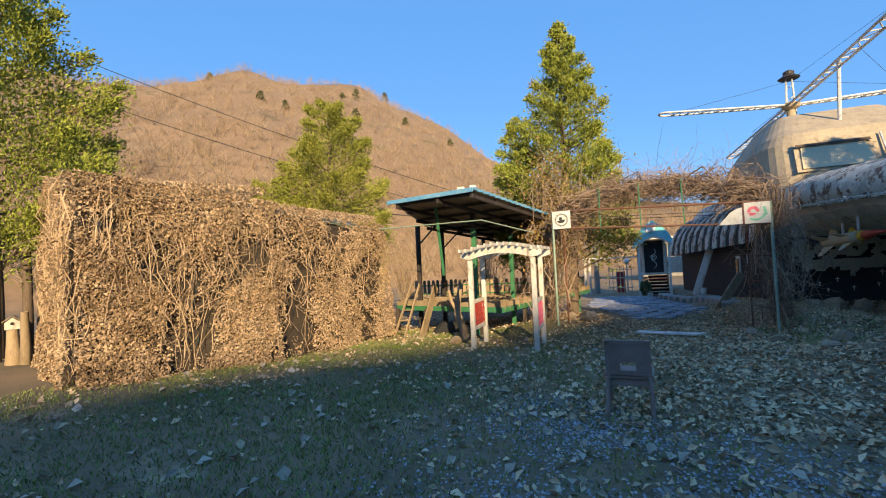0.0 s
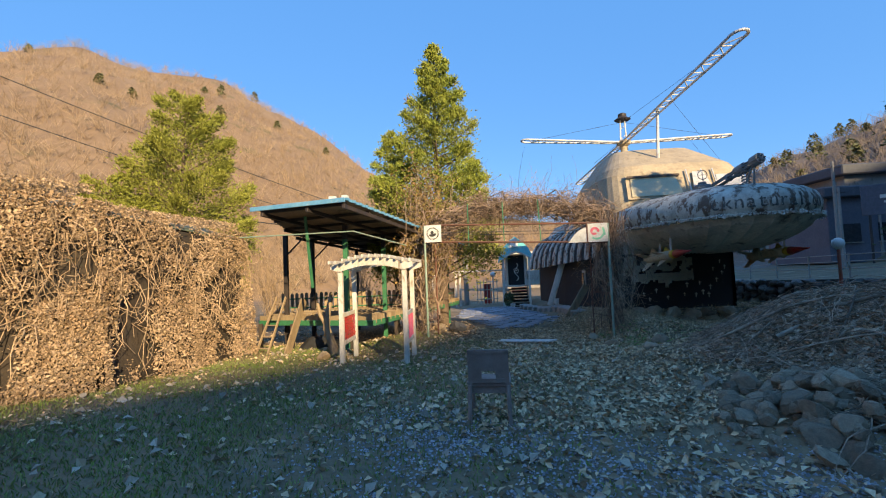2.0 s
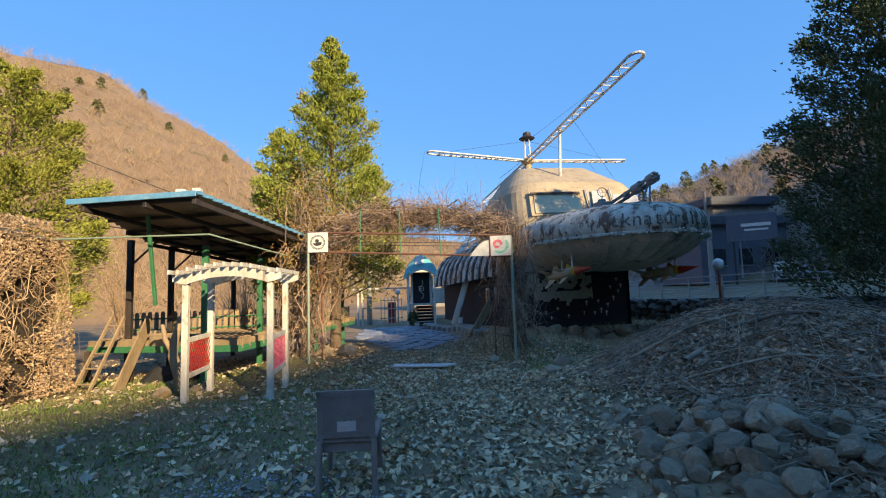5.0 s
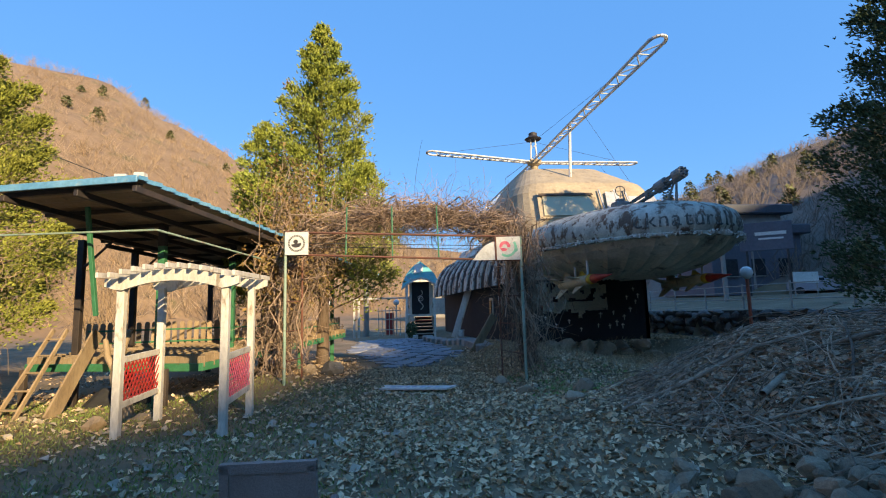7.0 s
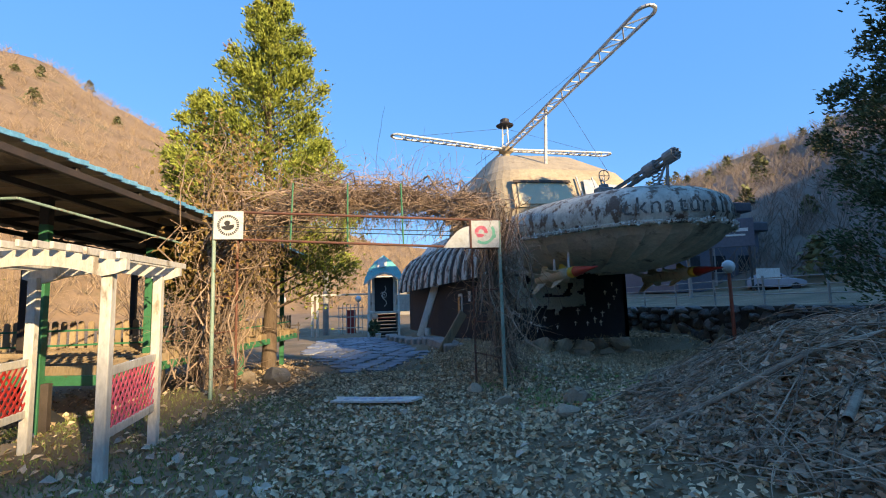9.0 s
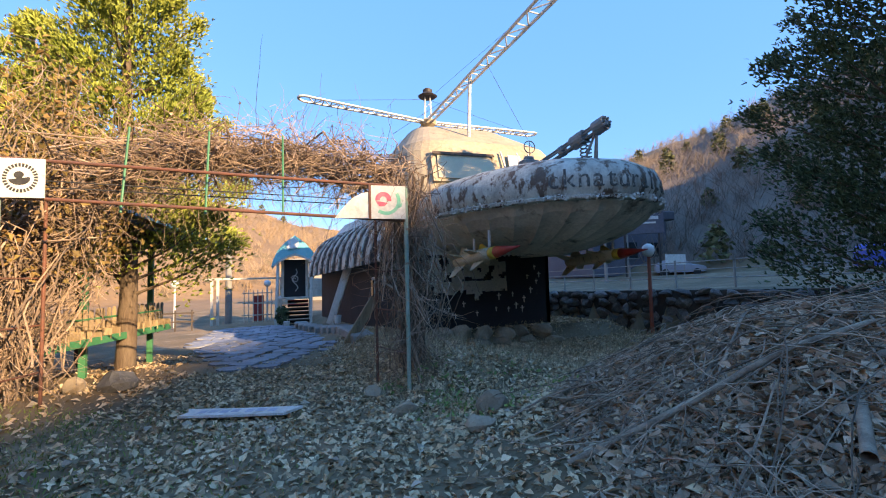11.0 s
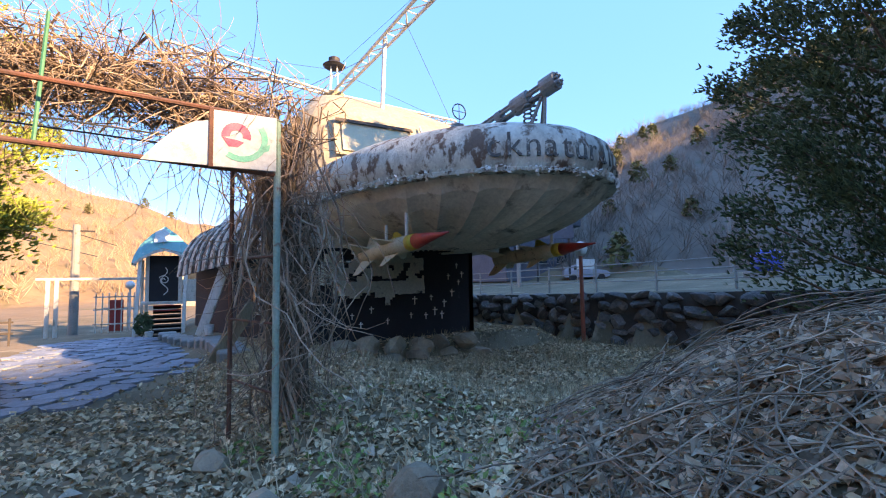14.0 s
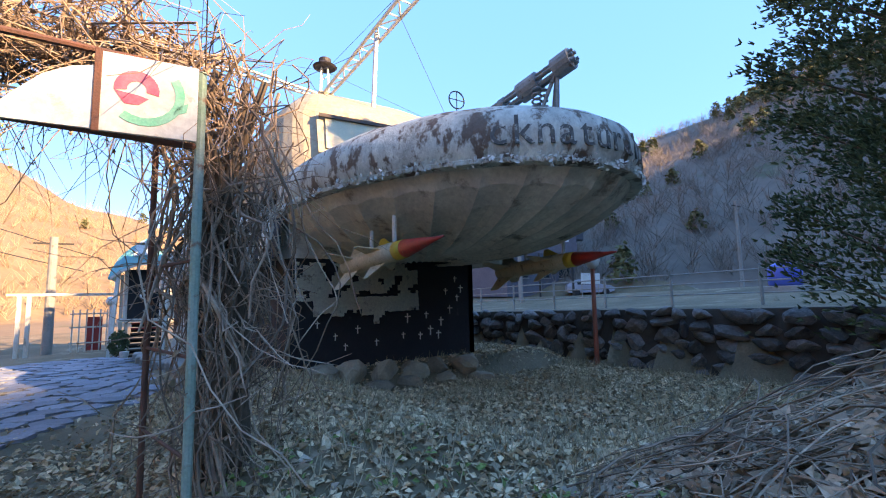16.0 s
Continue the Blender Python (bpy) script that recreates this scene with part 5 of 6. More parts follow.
# ---- entrance booth ----
def booth():
    g = gz(2.4, 31.5)
    base = thing("entrance_booth", "small white entry porch with a pointed teal roof and dark stairs", "porch", at=(2.5, 31.4, g))
    fz = 1.38
    for x in (-0.95, 0.75):
        b = bmesh.new()
        beam(b, (x - 0.12, -1.5, 0), (x, -0.6, 3.4), 0.13, 0.13)
        part("post", b, M_WHITEWOOD, base)
        b = bmesh.new()
        beam(b, (x, 1.2, 0), (x, 1.2, 3.3), 0.12, 0.12)
        part("post", b, M_WHITEWOOD, base)
    b = bmesh.new()
    box(b, (-0.1, 0.35, fz), (1.7, 1.9, 0.12), None, 0.01)
    part("landing", b, M_WHITEWOOD, base)
    b = bmesh.new()
    box(b, (-0.1, -0.05, fz + 1.05), (1.1, 0.08, 2.05), None, 0.01)
    door = part("door", b, M_BLACK, base, "black door")
    pts = [(-0.1 + 0.16 * math.sin(t * 9) * (1 - 0.3 * t), -0.12, fz + 0.35 + 1.2 * t) for t in np.linspace(0, 1, 40)]
    pts2 = [(-0.1 + (0.03 + 0.18 * t) * math.cos(t * 9), -0.12, fz + 1.0 + (0.03 + 0.18 * t) * math.sin(t * 9)) for t in np.linspace(0, 1, 30)]
    V, F = tubes([(pts, 0.02, 0.02), (pts2, 0.02, 0.02)], 5)
    sc = soup("scrollwork", V, F, M_SIGN, base, "white scroll ornament on the door")
    for x in (-0.72, 0.52):
        b = bmesh.new()
        box(b, (x, -0.07, fz + 1.05), (0.14, 0.12, 2.15), None, 0.01)
        part("jamb", b, M_WHITEWOOD, base)
    for k in range(7):
        b = bmesh.new()
        box(b, (0.05, -1.65 + 0.25 * k, 0.1 + 0.19 * k), (1.05, 0.26, 0.06), None, 0.008)
        part("step", b, M_RED if k > 4 else M_DARKWOOD, base)
        b = bmesh.new()
        box(b, (0.05, -1.53 + 0.25 * k, 0.1 + 0.19 * k - 0.06), (1.05, 0.02, 0.16))
        part("riser", b, M_BLACK, base)
    # curved pointed roof, its front leaning back
    PORCH = [(-1.28, 3.05), (-1.2, 3.4), (-0.98, 3.9), (-0.6, 4.35), (-0.1, 4.75), (0.4, 4.35), (0.78, 3.9), (1.0, 3.4), (1.08, 3.05)]
    low_ = [(-1.25, 3.08), (-0.95, 3.3), (-0.65, 3.5), (-0.35, 3.62), (-0.1, 3.68), (0.15, 3.62), (0.45, 3.5), (0.75, 3.3), (1.05, 3.08)]
    b = bmesh.new()
    loft(b, [[Vector((x, -0.86 + 0.35 * (z - 3.05), z)) for x, z in low_], [Vector((x, -0.86 + 0.35 * (z - 3.05), z)) for x, z in PORCH], [Vector((x, -0.7 + 0.35 * (z - 3.05), z - 0.05)) for x, z in PORCH]], close=False)
    part("roof_front", b, M_TEAL, base, "teal front slope of the roof")
    def sec(y, lift):
        prof = PORCH
        return [Vector((x, y + (z - 3.05) * 0.33 * (y < 0), z + lift)) for x, z in prof] + [Vector((x * 0.96, y + (z - 3.05) * 0.33 * (y < 0), z + lift - 0.07)) for x, z in prof[::-1]]
    b = bmesh.new()
    loft(b, [sec(-0.75, 0.0), sec(0.2, 0.05), sec(1.5, 0.0)])
    part("roof", b, M_TEAL, base, "pointed teal sheet roof")
    b = bmesh.new()
    arch = [(-1.2, 3.0), (-0.9, 3.25), (-0.5, 3.5), (-0.1, 3.62), (0.3, 3.5), (0.7, 3.25), (1.0, 3.0)]
    loft(b, [[Vector((x, y, z + dz)) for x, z in arch] + [Vector((x, y, z + dz + 0.12)) for x, z in arch[::-1]] for y, dz in ((-0.85, 0), (-0.78, 0))])
    part("bargeboard", b, M_WHITEWOOD, base, "white arched bargeboard")
    b = bmesh.new()
    prism(b, [(-0.3, 0), (0.22, 0.1), (0.3, 0.5), (0.05, 0.75), (-0.25, 0.55)], 0.02, Matrix.Translation((-0.2, -0.62, 3.95)) @ Matrix.Rotation(radians(70), 4, "X"))
    part("patch", b, M_SIGN, base, "peeled white patch on the roof")
    b = bmesh.new()
    box(b, (1.15, 0.6, 1.9), (1.1, 1.6, 1.0), None, 0.02)
    part("side_box", b, M_WHITEWOOD, base, "pale side cupboard")
    bush = thing("small_bush", "small dark green potted bush by the stairs", "shrub", at=(1.75, 29.7, gz(1.75, 29.7)))
    rng = np.random.default_rng(77)
    P = rng.normal(0, 1, (500, 3))
    P = P / np.linalg.norm(P, axis=1)[:, None] * rng.uniform(0.5, 1, (500, 1)) * np.array([[0.35, 0.35, 0.5]]) + np.array([[0, 0, 0.55]])
    V, F = scraps(P, 0.07, rng)
    soup("foliage", V, F, M_DARKTREE, bush)
    part("pot", lathe(bmesh.new(), [(0.12, 0), (0.16, 0.25)], 10, Matrix.Translation((0.2, -0.35, 0))), M_SIGN, bush)


booth()


def far_yard():
    x, y = -1.2, 35.0
    pole = thing("utility_pole", "pale concrete utility pole", "pole", at=(x, y, gz(x, y)))
    part("shaft", rod(bmesh.new(), (0, 0, 0), (0, 0, 5.2), 0.2, 0.15, 12), M_CONCRETE, pole)
    part("crossarm", beam(bmesh.new(), (-0.7, 0, 4.9), (0.7, 0, 4.9), 0.08, 0.08), M_DARKSTEEL, pole)
    perg = thing("white_pergola", "white painted flat pergola gate", "pergola", at=(-0.6, 33.5, gz(-0.6, 33.5)))
    for px in (-1.3, -1.0, 2.3):
        part("post", beam(bmesh.new(), (px, 0, 0), (px, 0, 2.5), 0.14, 0.14), M_WHITEWOOD, perg)
    for yy in (0, 1.4):
        part("beam", beam(bmesh.new(), (-1.7, yy, 2.55), (2.7, yy, 2.55), 0.16, 0.1), M_WHITEWOOD, perg)
    gate = thing("garden_gate", "white slatted garden gate with red panel", "gate", at=(0.4, 34.8, gz(0.4, 34.8)))
    for px in np.arange(-0.75, 0.8, 0.25):
        part("bar", beam(bmesh.new(), (px, 0, 0), (px, 0, 1.9), 0.05, 0.05), M_WHITEWOOD, gate)
    for z in (0.4, 1.1, 1.7):
        part("rail", beam(bmesh.new(), (-0.85, 0, z), (0.85, 0, z), 0.05, 0.06), M_WHITEWOOD, gate)
    part("panel", box(bmesh.new(), (0.05, 0.08, 0.8), (0.55, 0.03, 1.5)), M_RED, gate, "red panel")
    for lx, ly in ((-3.6, 33.0), (0.9, 36)):
        lamp = thing("garden_lamp", "thin white garden lamp with a globe", "lamp", "garden lamps", at=(lx, ly, gz(lx, ly)))
        part("pole", rod(bmesh.new(), (0, 0, 0), (0, 0, 2.1), 0.06, 0.05, 8), M_MAST, lamp)
        part("globe", lathe(bmesh.new(), [(0.08, 2.1), (0.2, 2.2), (0.22, 2.32), (0.16, 2.46), (0.03, 2.52)], 12), M_GLOBE, lamp, smooth=True)
    fence = thing("low_fence", "low brown rail fence at the yard edge", "fence", at=(-6, 30, gz(-6, 30)))
    for k in range(12):
        part("post", beam(bmesh.new(), (k * 0.7 - 4, 0, 0), (k * 0.7 - 4, 0, 1.0), 0.06, 0.06), M_DARKWOOD, fence)
    for z in (0.45, 0.85):
        part("rail", beam(bmesh.new(), (-4, 0, z), (3.8, 0, z), 0.05, 0.07), M_DARKWOOD, fence)
    cab = thing("garden_hut", "small brown hut with a low flat roof beyond the yard", "hut", at=(6.5, 56, gz(6.5, 56)))
    part("wall", box(bmesh.new(), (0, 0, 2.0), (7, 4, 4.0)), M_CONCRETE, cab)
    part("roof", box(bmesh.new(), (0, 0, 4.15), (8, 5, 0.25), None, 0.05), M_WHITEWOOD, cab)
    for k in (-2, 0.2, 2.2):
        part("window", box(bmesh.new(), (k, -2.02, 2.6), (1.0, 0.06, 1.0)), M_WINDOW, cab)


far_yard()

# ---- road, retaining wall, fence ----
rd = tagged(soup("road", [(12.75, 6, 1.12), (16.6, 6, 1.12), (17.2, 60, -0.1), (12.75, 60, -0.1)], [(0, 1, 2, 3)], M_ROAD), "pale gravelly lane above the retaining wall", "road", kind="structure")
for i, v in enumerate(rd.data.vertices):
    v.co.z = gz(v.co.x, v.co.y) + 0.06
wall = tagged(new("retaining_wall"), "dark dry stone retaining wall of large boulders", "wall", kind="structure")
bm = bmesh.new()
loft(bm, [[Vector((12.22, y, -0.9)), Vector((12.75, y, -0.9)), Vector((12.75, y, gz(13, y) + 0.03)), Vector((12.36, y, gz(13, y) + 0.03))] for y in np.arange(6.0, 27, 1.0)])
part("core", bm, M_MORTAR, wall)
wr = random.Random(12)
protos = []
for k in range(10):
    bm = rock_bm(40 + k * 2.3, 2)
    me = bpy.data.meshes.new("stone")
    bm.to_mesh(me)
    bm.free()
    me.materials.append(M_WALLROCK)
    protos.append(me)
y = 7.0
while y < 26:
    z = gz(11.5, y) - 0.1
    top = gz(13, y) - 0.05
    w = wr.uniform(0.32, 0.7)
    while z < top:
        h = min(wr.uniform(0.2, 0.42), top - z + 0.12)
        ob = new("stone", protos[wr.randrange(10)])
        ob.parent = wall
        ob.matrix_basis = pose(12.3 + wr.uniform(-0.05, 0.05), y + wr.uniform(-0.12, 0.12), z + h / 2, wr.uniform(-12, 12), wr.uniform(-10, 10), wr.uniform(-15, 15)) @ Matrix.Diagonal((0.24, w * 0.58, h * 0.62, 1))
        z += h * 0.92
    y += w * 0.96
rail = thing("roadside_rail", "pale steel pipe railing along the far side of the lane", "railing", at=(17.15, 20, 0))
for k in range(14):
    yy = 7 + k * 2.6
    g = gz(17.15, yy)
    part("post", rod(bmesh.new(), (0, yy - 20, g - 0.1), (0, yy - 20, g + 1.15), 0.045, None, 8), M_CONCRETE, rail)
for z in (0.45, 0.78, 1.1):
    part("rail", rod(bmesh.new(), (0, -13, gz(17.15, 7) + z), (0, 21, gz(17.15, 41) + z), 0.022, None, 6), M_CONCRETE, rail)
lamp = thing("street_lamp", "red-poled garden lamp with a white globe", "lamp", at=(12.0, 16.2, gz(11.5, 16.2)))
lh = 2.0 - gz(11.5, 16.2)
part("pole", rod(bmesh.new(), (0, 0, -0.1), (0, 0, lh - 0.12), 0.055, 0.05, 10), mat("orange_red_pole", (0.45, 0.09, 0.05), (0.38, 0.12, 0.08), 5, 0.5, 0.2), lamp)
part("globe", lathe(bmesh.new(), [(0.07, lh - 0.16), (0.15, lh - 0.08), (0.19, lh + 0.04), (0.16, lh + 0.16), (0.07, lh + 0.23), (0.01, lh + 0.24)], 16), M_GLOBE, lamp, smooth=True)


def distance():
    for x, y, h in ((24.5, 33, 7.5), (27, 36, 6), (33, 40, 6), (36, 24, 6)):
        p = thing("utility_pole", "grey concrete utility pole beyond the lane", "pole", "utility poles", at=(x, y, gz(x, y)))
        part("shaft", rod(bmesh.new(), (0, 0, 0), (0, 0, h), 0.13, 0.09, 8), M_CONCRETE, p)
        part("crossarm", beam(bmesh.new(), (-0.5, 0, h - 0.4), (0.5, 0, h - 0.4), 0.06, 0.06), M_DARKSTEEL, p)
    g = gz(33.5, 44)
    b = thing("modern_building", "dark grey two-storey building with a stepped flat roof", "building", at=(33.5, 44, g))
    part("wall", box(bmesh.new(), (0, 0, 2.8), (9, 8, 5.6), None, 0.05), M_FACADE, b)
    part("roof", box(bmesh.new(), (0, 0, 5.9), (10.2, 9.2, 0.9), None, 0.1), M_DIM, b)
    part("upper_wall", box(bmesh.new(), (1.2, 0.5, 6.9), (6, 6, 1.4), None, 0.05), M_CONCRETE, b)
    part("upper_roof", box(bmesh.new(), (1.2, 0.5, 8.0), (7.4, 7.5, 0.9), None, 0.1), M_DIM, b)
    for k in range(1, 4):
        w = part("window", box(bmesh.new(), (-5.4 + k * 2.7, -4.02, 2.5), (1.3, 0.08, 1.5)), M_WINDOW, b)
        part("sill", box(bmesh.new(), (-5.4 + k * 2.7, -4.08, 1.68), (1.5, 0.16, 0.08)), M_CONCRETE, w)
    s = thing("signboard", "large grey roadside signboard with two white lines", "sign", at=pose(29.5, 34.5, gz(29.5, 34.5), 0, 0, -35))
    part("panel", box(bmesh.new(), (0, 0, 4.6), (3.4, 0.2, 2.2), None, 0.03), M_FACADE, s)
    part("text_bar", box(bmesh.new(), (0.3, -0.12, 4.8), (2.0, 0.03, 0.26)), M_SIGN, s, "unreadable white line of text")
    part("text_bar", box(bmesh.new(), (0.3, -0.12, 4.4), (1.6, 0.03, 0.14)), M_SIGN, s, "unreadable white line of text")
    for k in (-1.3, 1.3):
        part("leg", beam(bmesh.new(), (k, 0, 0), (k, 0, 3.6), 0.15, 0.15), M_DARKSTEEL, s)
    t = thing("water_tank", "round blue plastic water tank in the field", "tank", at=(25.6, 17.5, gz(25.6, 17.5)))
    part("tank", lathe(bmesh.new(), [(0.55, 0), (0.62, 0.08), (0.62, 0.7), (0.56, 0.85), (0.3, 0.98), (0.2, 1.0)], 18, Matrix.Translation((0, 0, 0.2))), M_TANK, t, smooth=True)
    part("stand", box(bmesh.new(), (0, 0, 0.08), (1.4, 1.4, 0.24), None, 0.03), M_CONCRETE, t)
    bh = thing("field_banner", "small pale banner on posts in the field", "banner", at=(27, 29, gz(27, 29)))
    part("cloth", box(bmesh.new(), (0, 0, 1.2), (1.8, 0.05, 0.7), None, 0.01), M_SIGN, bh)
    for k in (-0.8, 0.8):
        part("post", rod(bmesh.new(), (k, 0.05, 0), (k, 0.05, 1.6), 0.04, None, 6), M_CONCRETE, bh)
    c = thing("parked_car", "white compact car parked beyond the lane", "car", at=pose(35, 36, gz(35, 36), 0, 0, -40))
    rings = []
    for x, z0, z1, w in ((-2.0, 0.45, 0.85, 0.7), (-1.9, 0.3, 1.0, 0.82), (-1.5, 0.28, 1.3, 0.85), (-0.9, 0.28, 1.45, 0.85), (0.3, 0.28, 1.45, 0.85), (0.9, 0.28, 1.0, 0.85), (1.7, 0.3, 0.85, 0.82), (2.0, 0.4, 0.7, 0.68)):
        rings.append([Vector((x, -w, z0)), Vector((x, w, z0)), Vector((x, w, min(z1, 0.9))), Vector((x, w * 0.8, z1)), Vector((x, -w * 0.8, z1)), Vector((x, -w, min(z1, 0.9)))])
    part("body", loft(bmesh.new(), rings), M_CARWHITE, c)
    for sx in (-1.2, 1.25):
        for sy in (-0.8, 0.8):
            part("wheel", rod(bmesh.new(), (sx, sy - 0.1, 0.3), (sx, sy + 0.1, 0.3), 0.3, None, 14), M_RUBBER, c)
    for s in (-1, 1):
        part("window", box(bmesh.new(), (-0.35, s * 0.79, 1.12), (1.5, 0.08, 0.34), None, 0.02), M_WINDOW, c)
    # cables on the slope
    for k, (p, q, sag) in enumerate((((-40, 20, 17), (-2, 50, 3.5), 1.0), ((-40, 22, 20), (-1, 52, 4.5), 1.0), ((-30, 12, 8.2), (-9, 27, 4.5), 0.4))):
        pts = [Vector(p).lerp(Vector(q), s) - Vector((0, 0, sag * 4 * s * (1 - s))) for s in np.linspace(0, 1, 14)]
        V, F = tubes([([tuple(v) for v in pts], 0.03, 0.03)], 4)
        cb = thing("power_cable", "thin black overhead cable", "cable", "overhead cables")
        soup("wire", V, F, M_WIRE, cb)


distance()


# ---- chair, birdhouse, board, rocks ----
def chair():
    base = thing("garden_chair", "dark brown moulded wicker-look chair standing on gravel", "chair", at=pose(0.1, 5.62, gz(0.1, 5.6), 0, 0, -3))
    H = 0.84
    for x, y, top in ((-0.22, -0.24, 0.84), (0.22, -0.24, 0.84), (-0.22, 0.2, 0.44), (0.22, 0.2, 0.44)):
        lean = -0.05 if y < 0 else 0.03
        part("leg", beam(bmesh.new(), (x * 1.04, y + lean, 0), (x, y, 0.44), 0.045, 0.045, 0.01), M_CHAIR, base)
    part("seat", box(bmesh.new(), (0, 0, 0.43), (0.47, 0.48, 0.05), None, 0.015), M_CHAIR, base)
    part("apron", box(bmesh.new(), (0, -0.2, 0.37), (0.42, 0.03, 0.08), None, 0.006), M_CHAIR, base)
    rings = []
    back = lambda z: -0.24 - 0.10 * (z - 0.44)
    for x0, x1, z0, z1, nm in ((-0.235, -0.19, 0.42, 0.84, "back_post"), (0.19, 0.235, 0.42, 0.84, "back_post"), (-0.235, 0.235, 0.795, 0.845, "top_rail"), (-0.19, 0.19, 0.60, 0.795, "back_panel"), (-0.19, -0.08, 0.51, 0.60, "back_panel"), (0.08, 0.19, 0.51, 0.60, "back_panel"), (-0.19, 0.19, 0.46, 0.51, "lower_rail")):
        t = 0.02 if nm == "back_panel" else 0.035
        b = bmesh.new()
        loft(b, [[Vector((x0, back(z) - t / 2, z)), Vector((x1, back(z) - t / 2, z)), Vector((x1, back(z) + t / 2, z)), Vector((x0, back(z) + t / 2, z))] for z in (z0, z1)])
        part(nm, b, M_CHAIR, base)
    for x in (-0.23, 0.23):
        b = bmesh.new()
        box(b, (x, 0.0, 0.455), (0.05, 0.5, 0.03), None, 0.01)
        part("side_rail", b, M_CHAIR, base)


chair()
bh = thing("birdhouse", "small white birdhouse with pitched roof on a stump", "birdhouse", at=pose(-12.75, 6.05, 0.62, 0, 0, 62))
part("body", prism(bmesh.new(), [(-0.13, 0), (0.13, 0), (0.13, 0.16), (0, 0.27), (-0.13, 0.16)], 0.2, Matrix.Translation((0, 0.1, 0)) @ Matrix.Rotation(radians(90), 4, "X")), M_WHITEWOOD, bh)
for s in (-1, 1):
    part("roof_panel", box(bmesh.new(), (s * 0.085, 0, 0.24), (0.21, 0.28, 0.02), Matrix.Translation((0, 0, 0)) @ Matrix.Translation((s * 0.0, 0, 0)), 0.003), M_WOOD, bh).matrix_basis = Matrix.Translation((s * 0.09, 0, 0.235)) @ Matrix.Rotation(s * 0.7, 4, "Y") @ Matrix.Translation((-s * 0.085, 0, -0.24))
part("entrance", rod(bmesh.new(), (0, -0.105, 0.13), (0, -0.095, 0.13), 0.035, None, 14), M_BLACK, bh, "dark round hole")
for x, y, h, r in ((-12.75, 6.05, 0.62, 0.13), (-12.5, 6.15, 1.0, 0.09), (-13.1, 6.5, 2.4, 0.1), (-13.6, 6.1, 2.6, 0.12), (-12.8, 6.6, 1.8, 0.07)):
    st = thing("old_trunk", "weathered upright dead trunk", "trunk", at=(x, y, gz(x, y)))
    V, F = tubes([([(0, 0, -0.2), (0.03, 0, h * 0.4), (-0.02, 0.02, h * 0.8), (0, 0, h - gz(x, y))], r * 1.2, r * 0.8)], 9)
    soup("trunk", V, F, M_BARK if h > 1.2 else M_WOOD, st, smooth=True)

bd = thing("fallen_sign", "long white signboard lying on the ground with blue lettering bars", "sign", at=pose(1.14, 12.1, gz(1.14, 12.1) + 0.07, 2, -2, -26))
part("board", prism(bmesh.new(), [(-0.76, -0.13), (-0.7, 0.0), (-0.8, 0.15), (0.0, 0.12), (0.78, 0.14), (0.66, -0.12), (0.0, -0.15)], 0.03), M_SIGN, bd)
mb = mat("faded_blue_paint", (0.35, 0.42, 0.55), (0.5, 0.55, 0.62), 9, 0.7, 0)
for k, (x, w) in enumerate(((-0.5, 0.1), (-0.36, 0.12), (-0.2, 0.11), (-0.06, 0.1), (0.14, 0.1), (0.28, 0.12), (0.44, 0.1))):
    part("text_bar", box(bmesh.new(), (x, 0.0 + 0.02 * (k % 2), 0.031), (w, 0.1, 0.004)), mb, bd, "faded blue unreadable letter")

for x, y, s, m, lab in ((-0.76, 14.2, 0.3, M_WALLROCK, "grey angular boulder at the path edge"), (-1.25, 14.0, 0.17, M_ROCK, "pale squarish stone beside the boulder"), (3.1, 11.2, 0.17, M_ROCK, "tan stone among dead leaves"), (3.56, 10.0, 0.15, M_ROCK, "upright brown brick-like stone"), (-3.66, 10.2, 0.15, M_WOOD, "short cut log stump"), (4.0, 10.6, 0.2, M_ROCK, "half-buried stone among dry weeds"), (2.9, 12.2, 0.16, M_ROCK, "small tan stone near the gatepost")):
    r_ = thing("boulder", lab, "rock", at=(x, y, gz(x, y) + s * 0.45))
    bm = rock_bm(x * 3 + y, 2)
    for v in bm.verts:
        v.co = Vector((v.co.x * s * 1.25, v.co.y * s * 0.9, v.co.z * s * 0.85))
    part("stone", bm, m, r_)


# ---- ground clutter ----
def scatter(n, seed, x0, x1, y0, y1, weight):
    rng = np.random.default_rng(seed)
    out = []
    while len(out) < n:
        x, y = rng.uniform(x0, x1), rng.uniform(y0, y1)
        if rng.random() < weight(x, y):
            out.append((x, y, gz(x, y)))
    return np.array(out), rng


def clump(x, y, s=0.6, k=0.0):
    return noise.noise(Vector((x * s, y * s, k)))


def leaf_weight(x, y):
    w = 0.22 + 0.55 * sm(-2.5, 2.0, x) + 0.5 * clump(x, y, 0.8, 3)
    if 15.8 < y < 30 and -0.4 < x < 2.8:
        w *= 0.12
    if y < 5:
        w *= 0.4
    if x > 2.6 and y > 9.5:
        w += 0.5
    return w * (1.0 if y < 16 else 0.45) * (0.35 if x < -2 else 0.7 if x < 0 else 1)


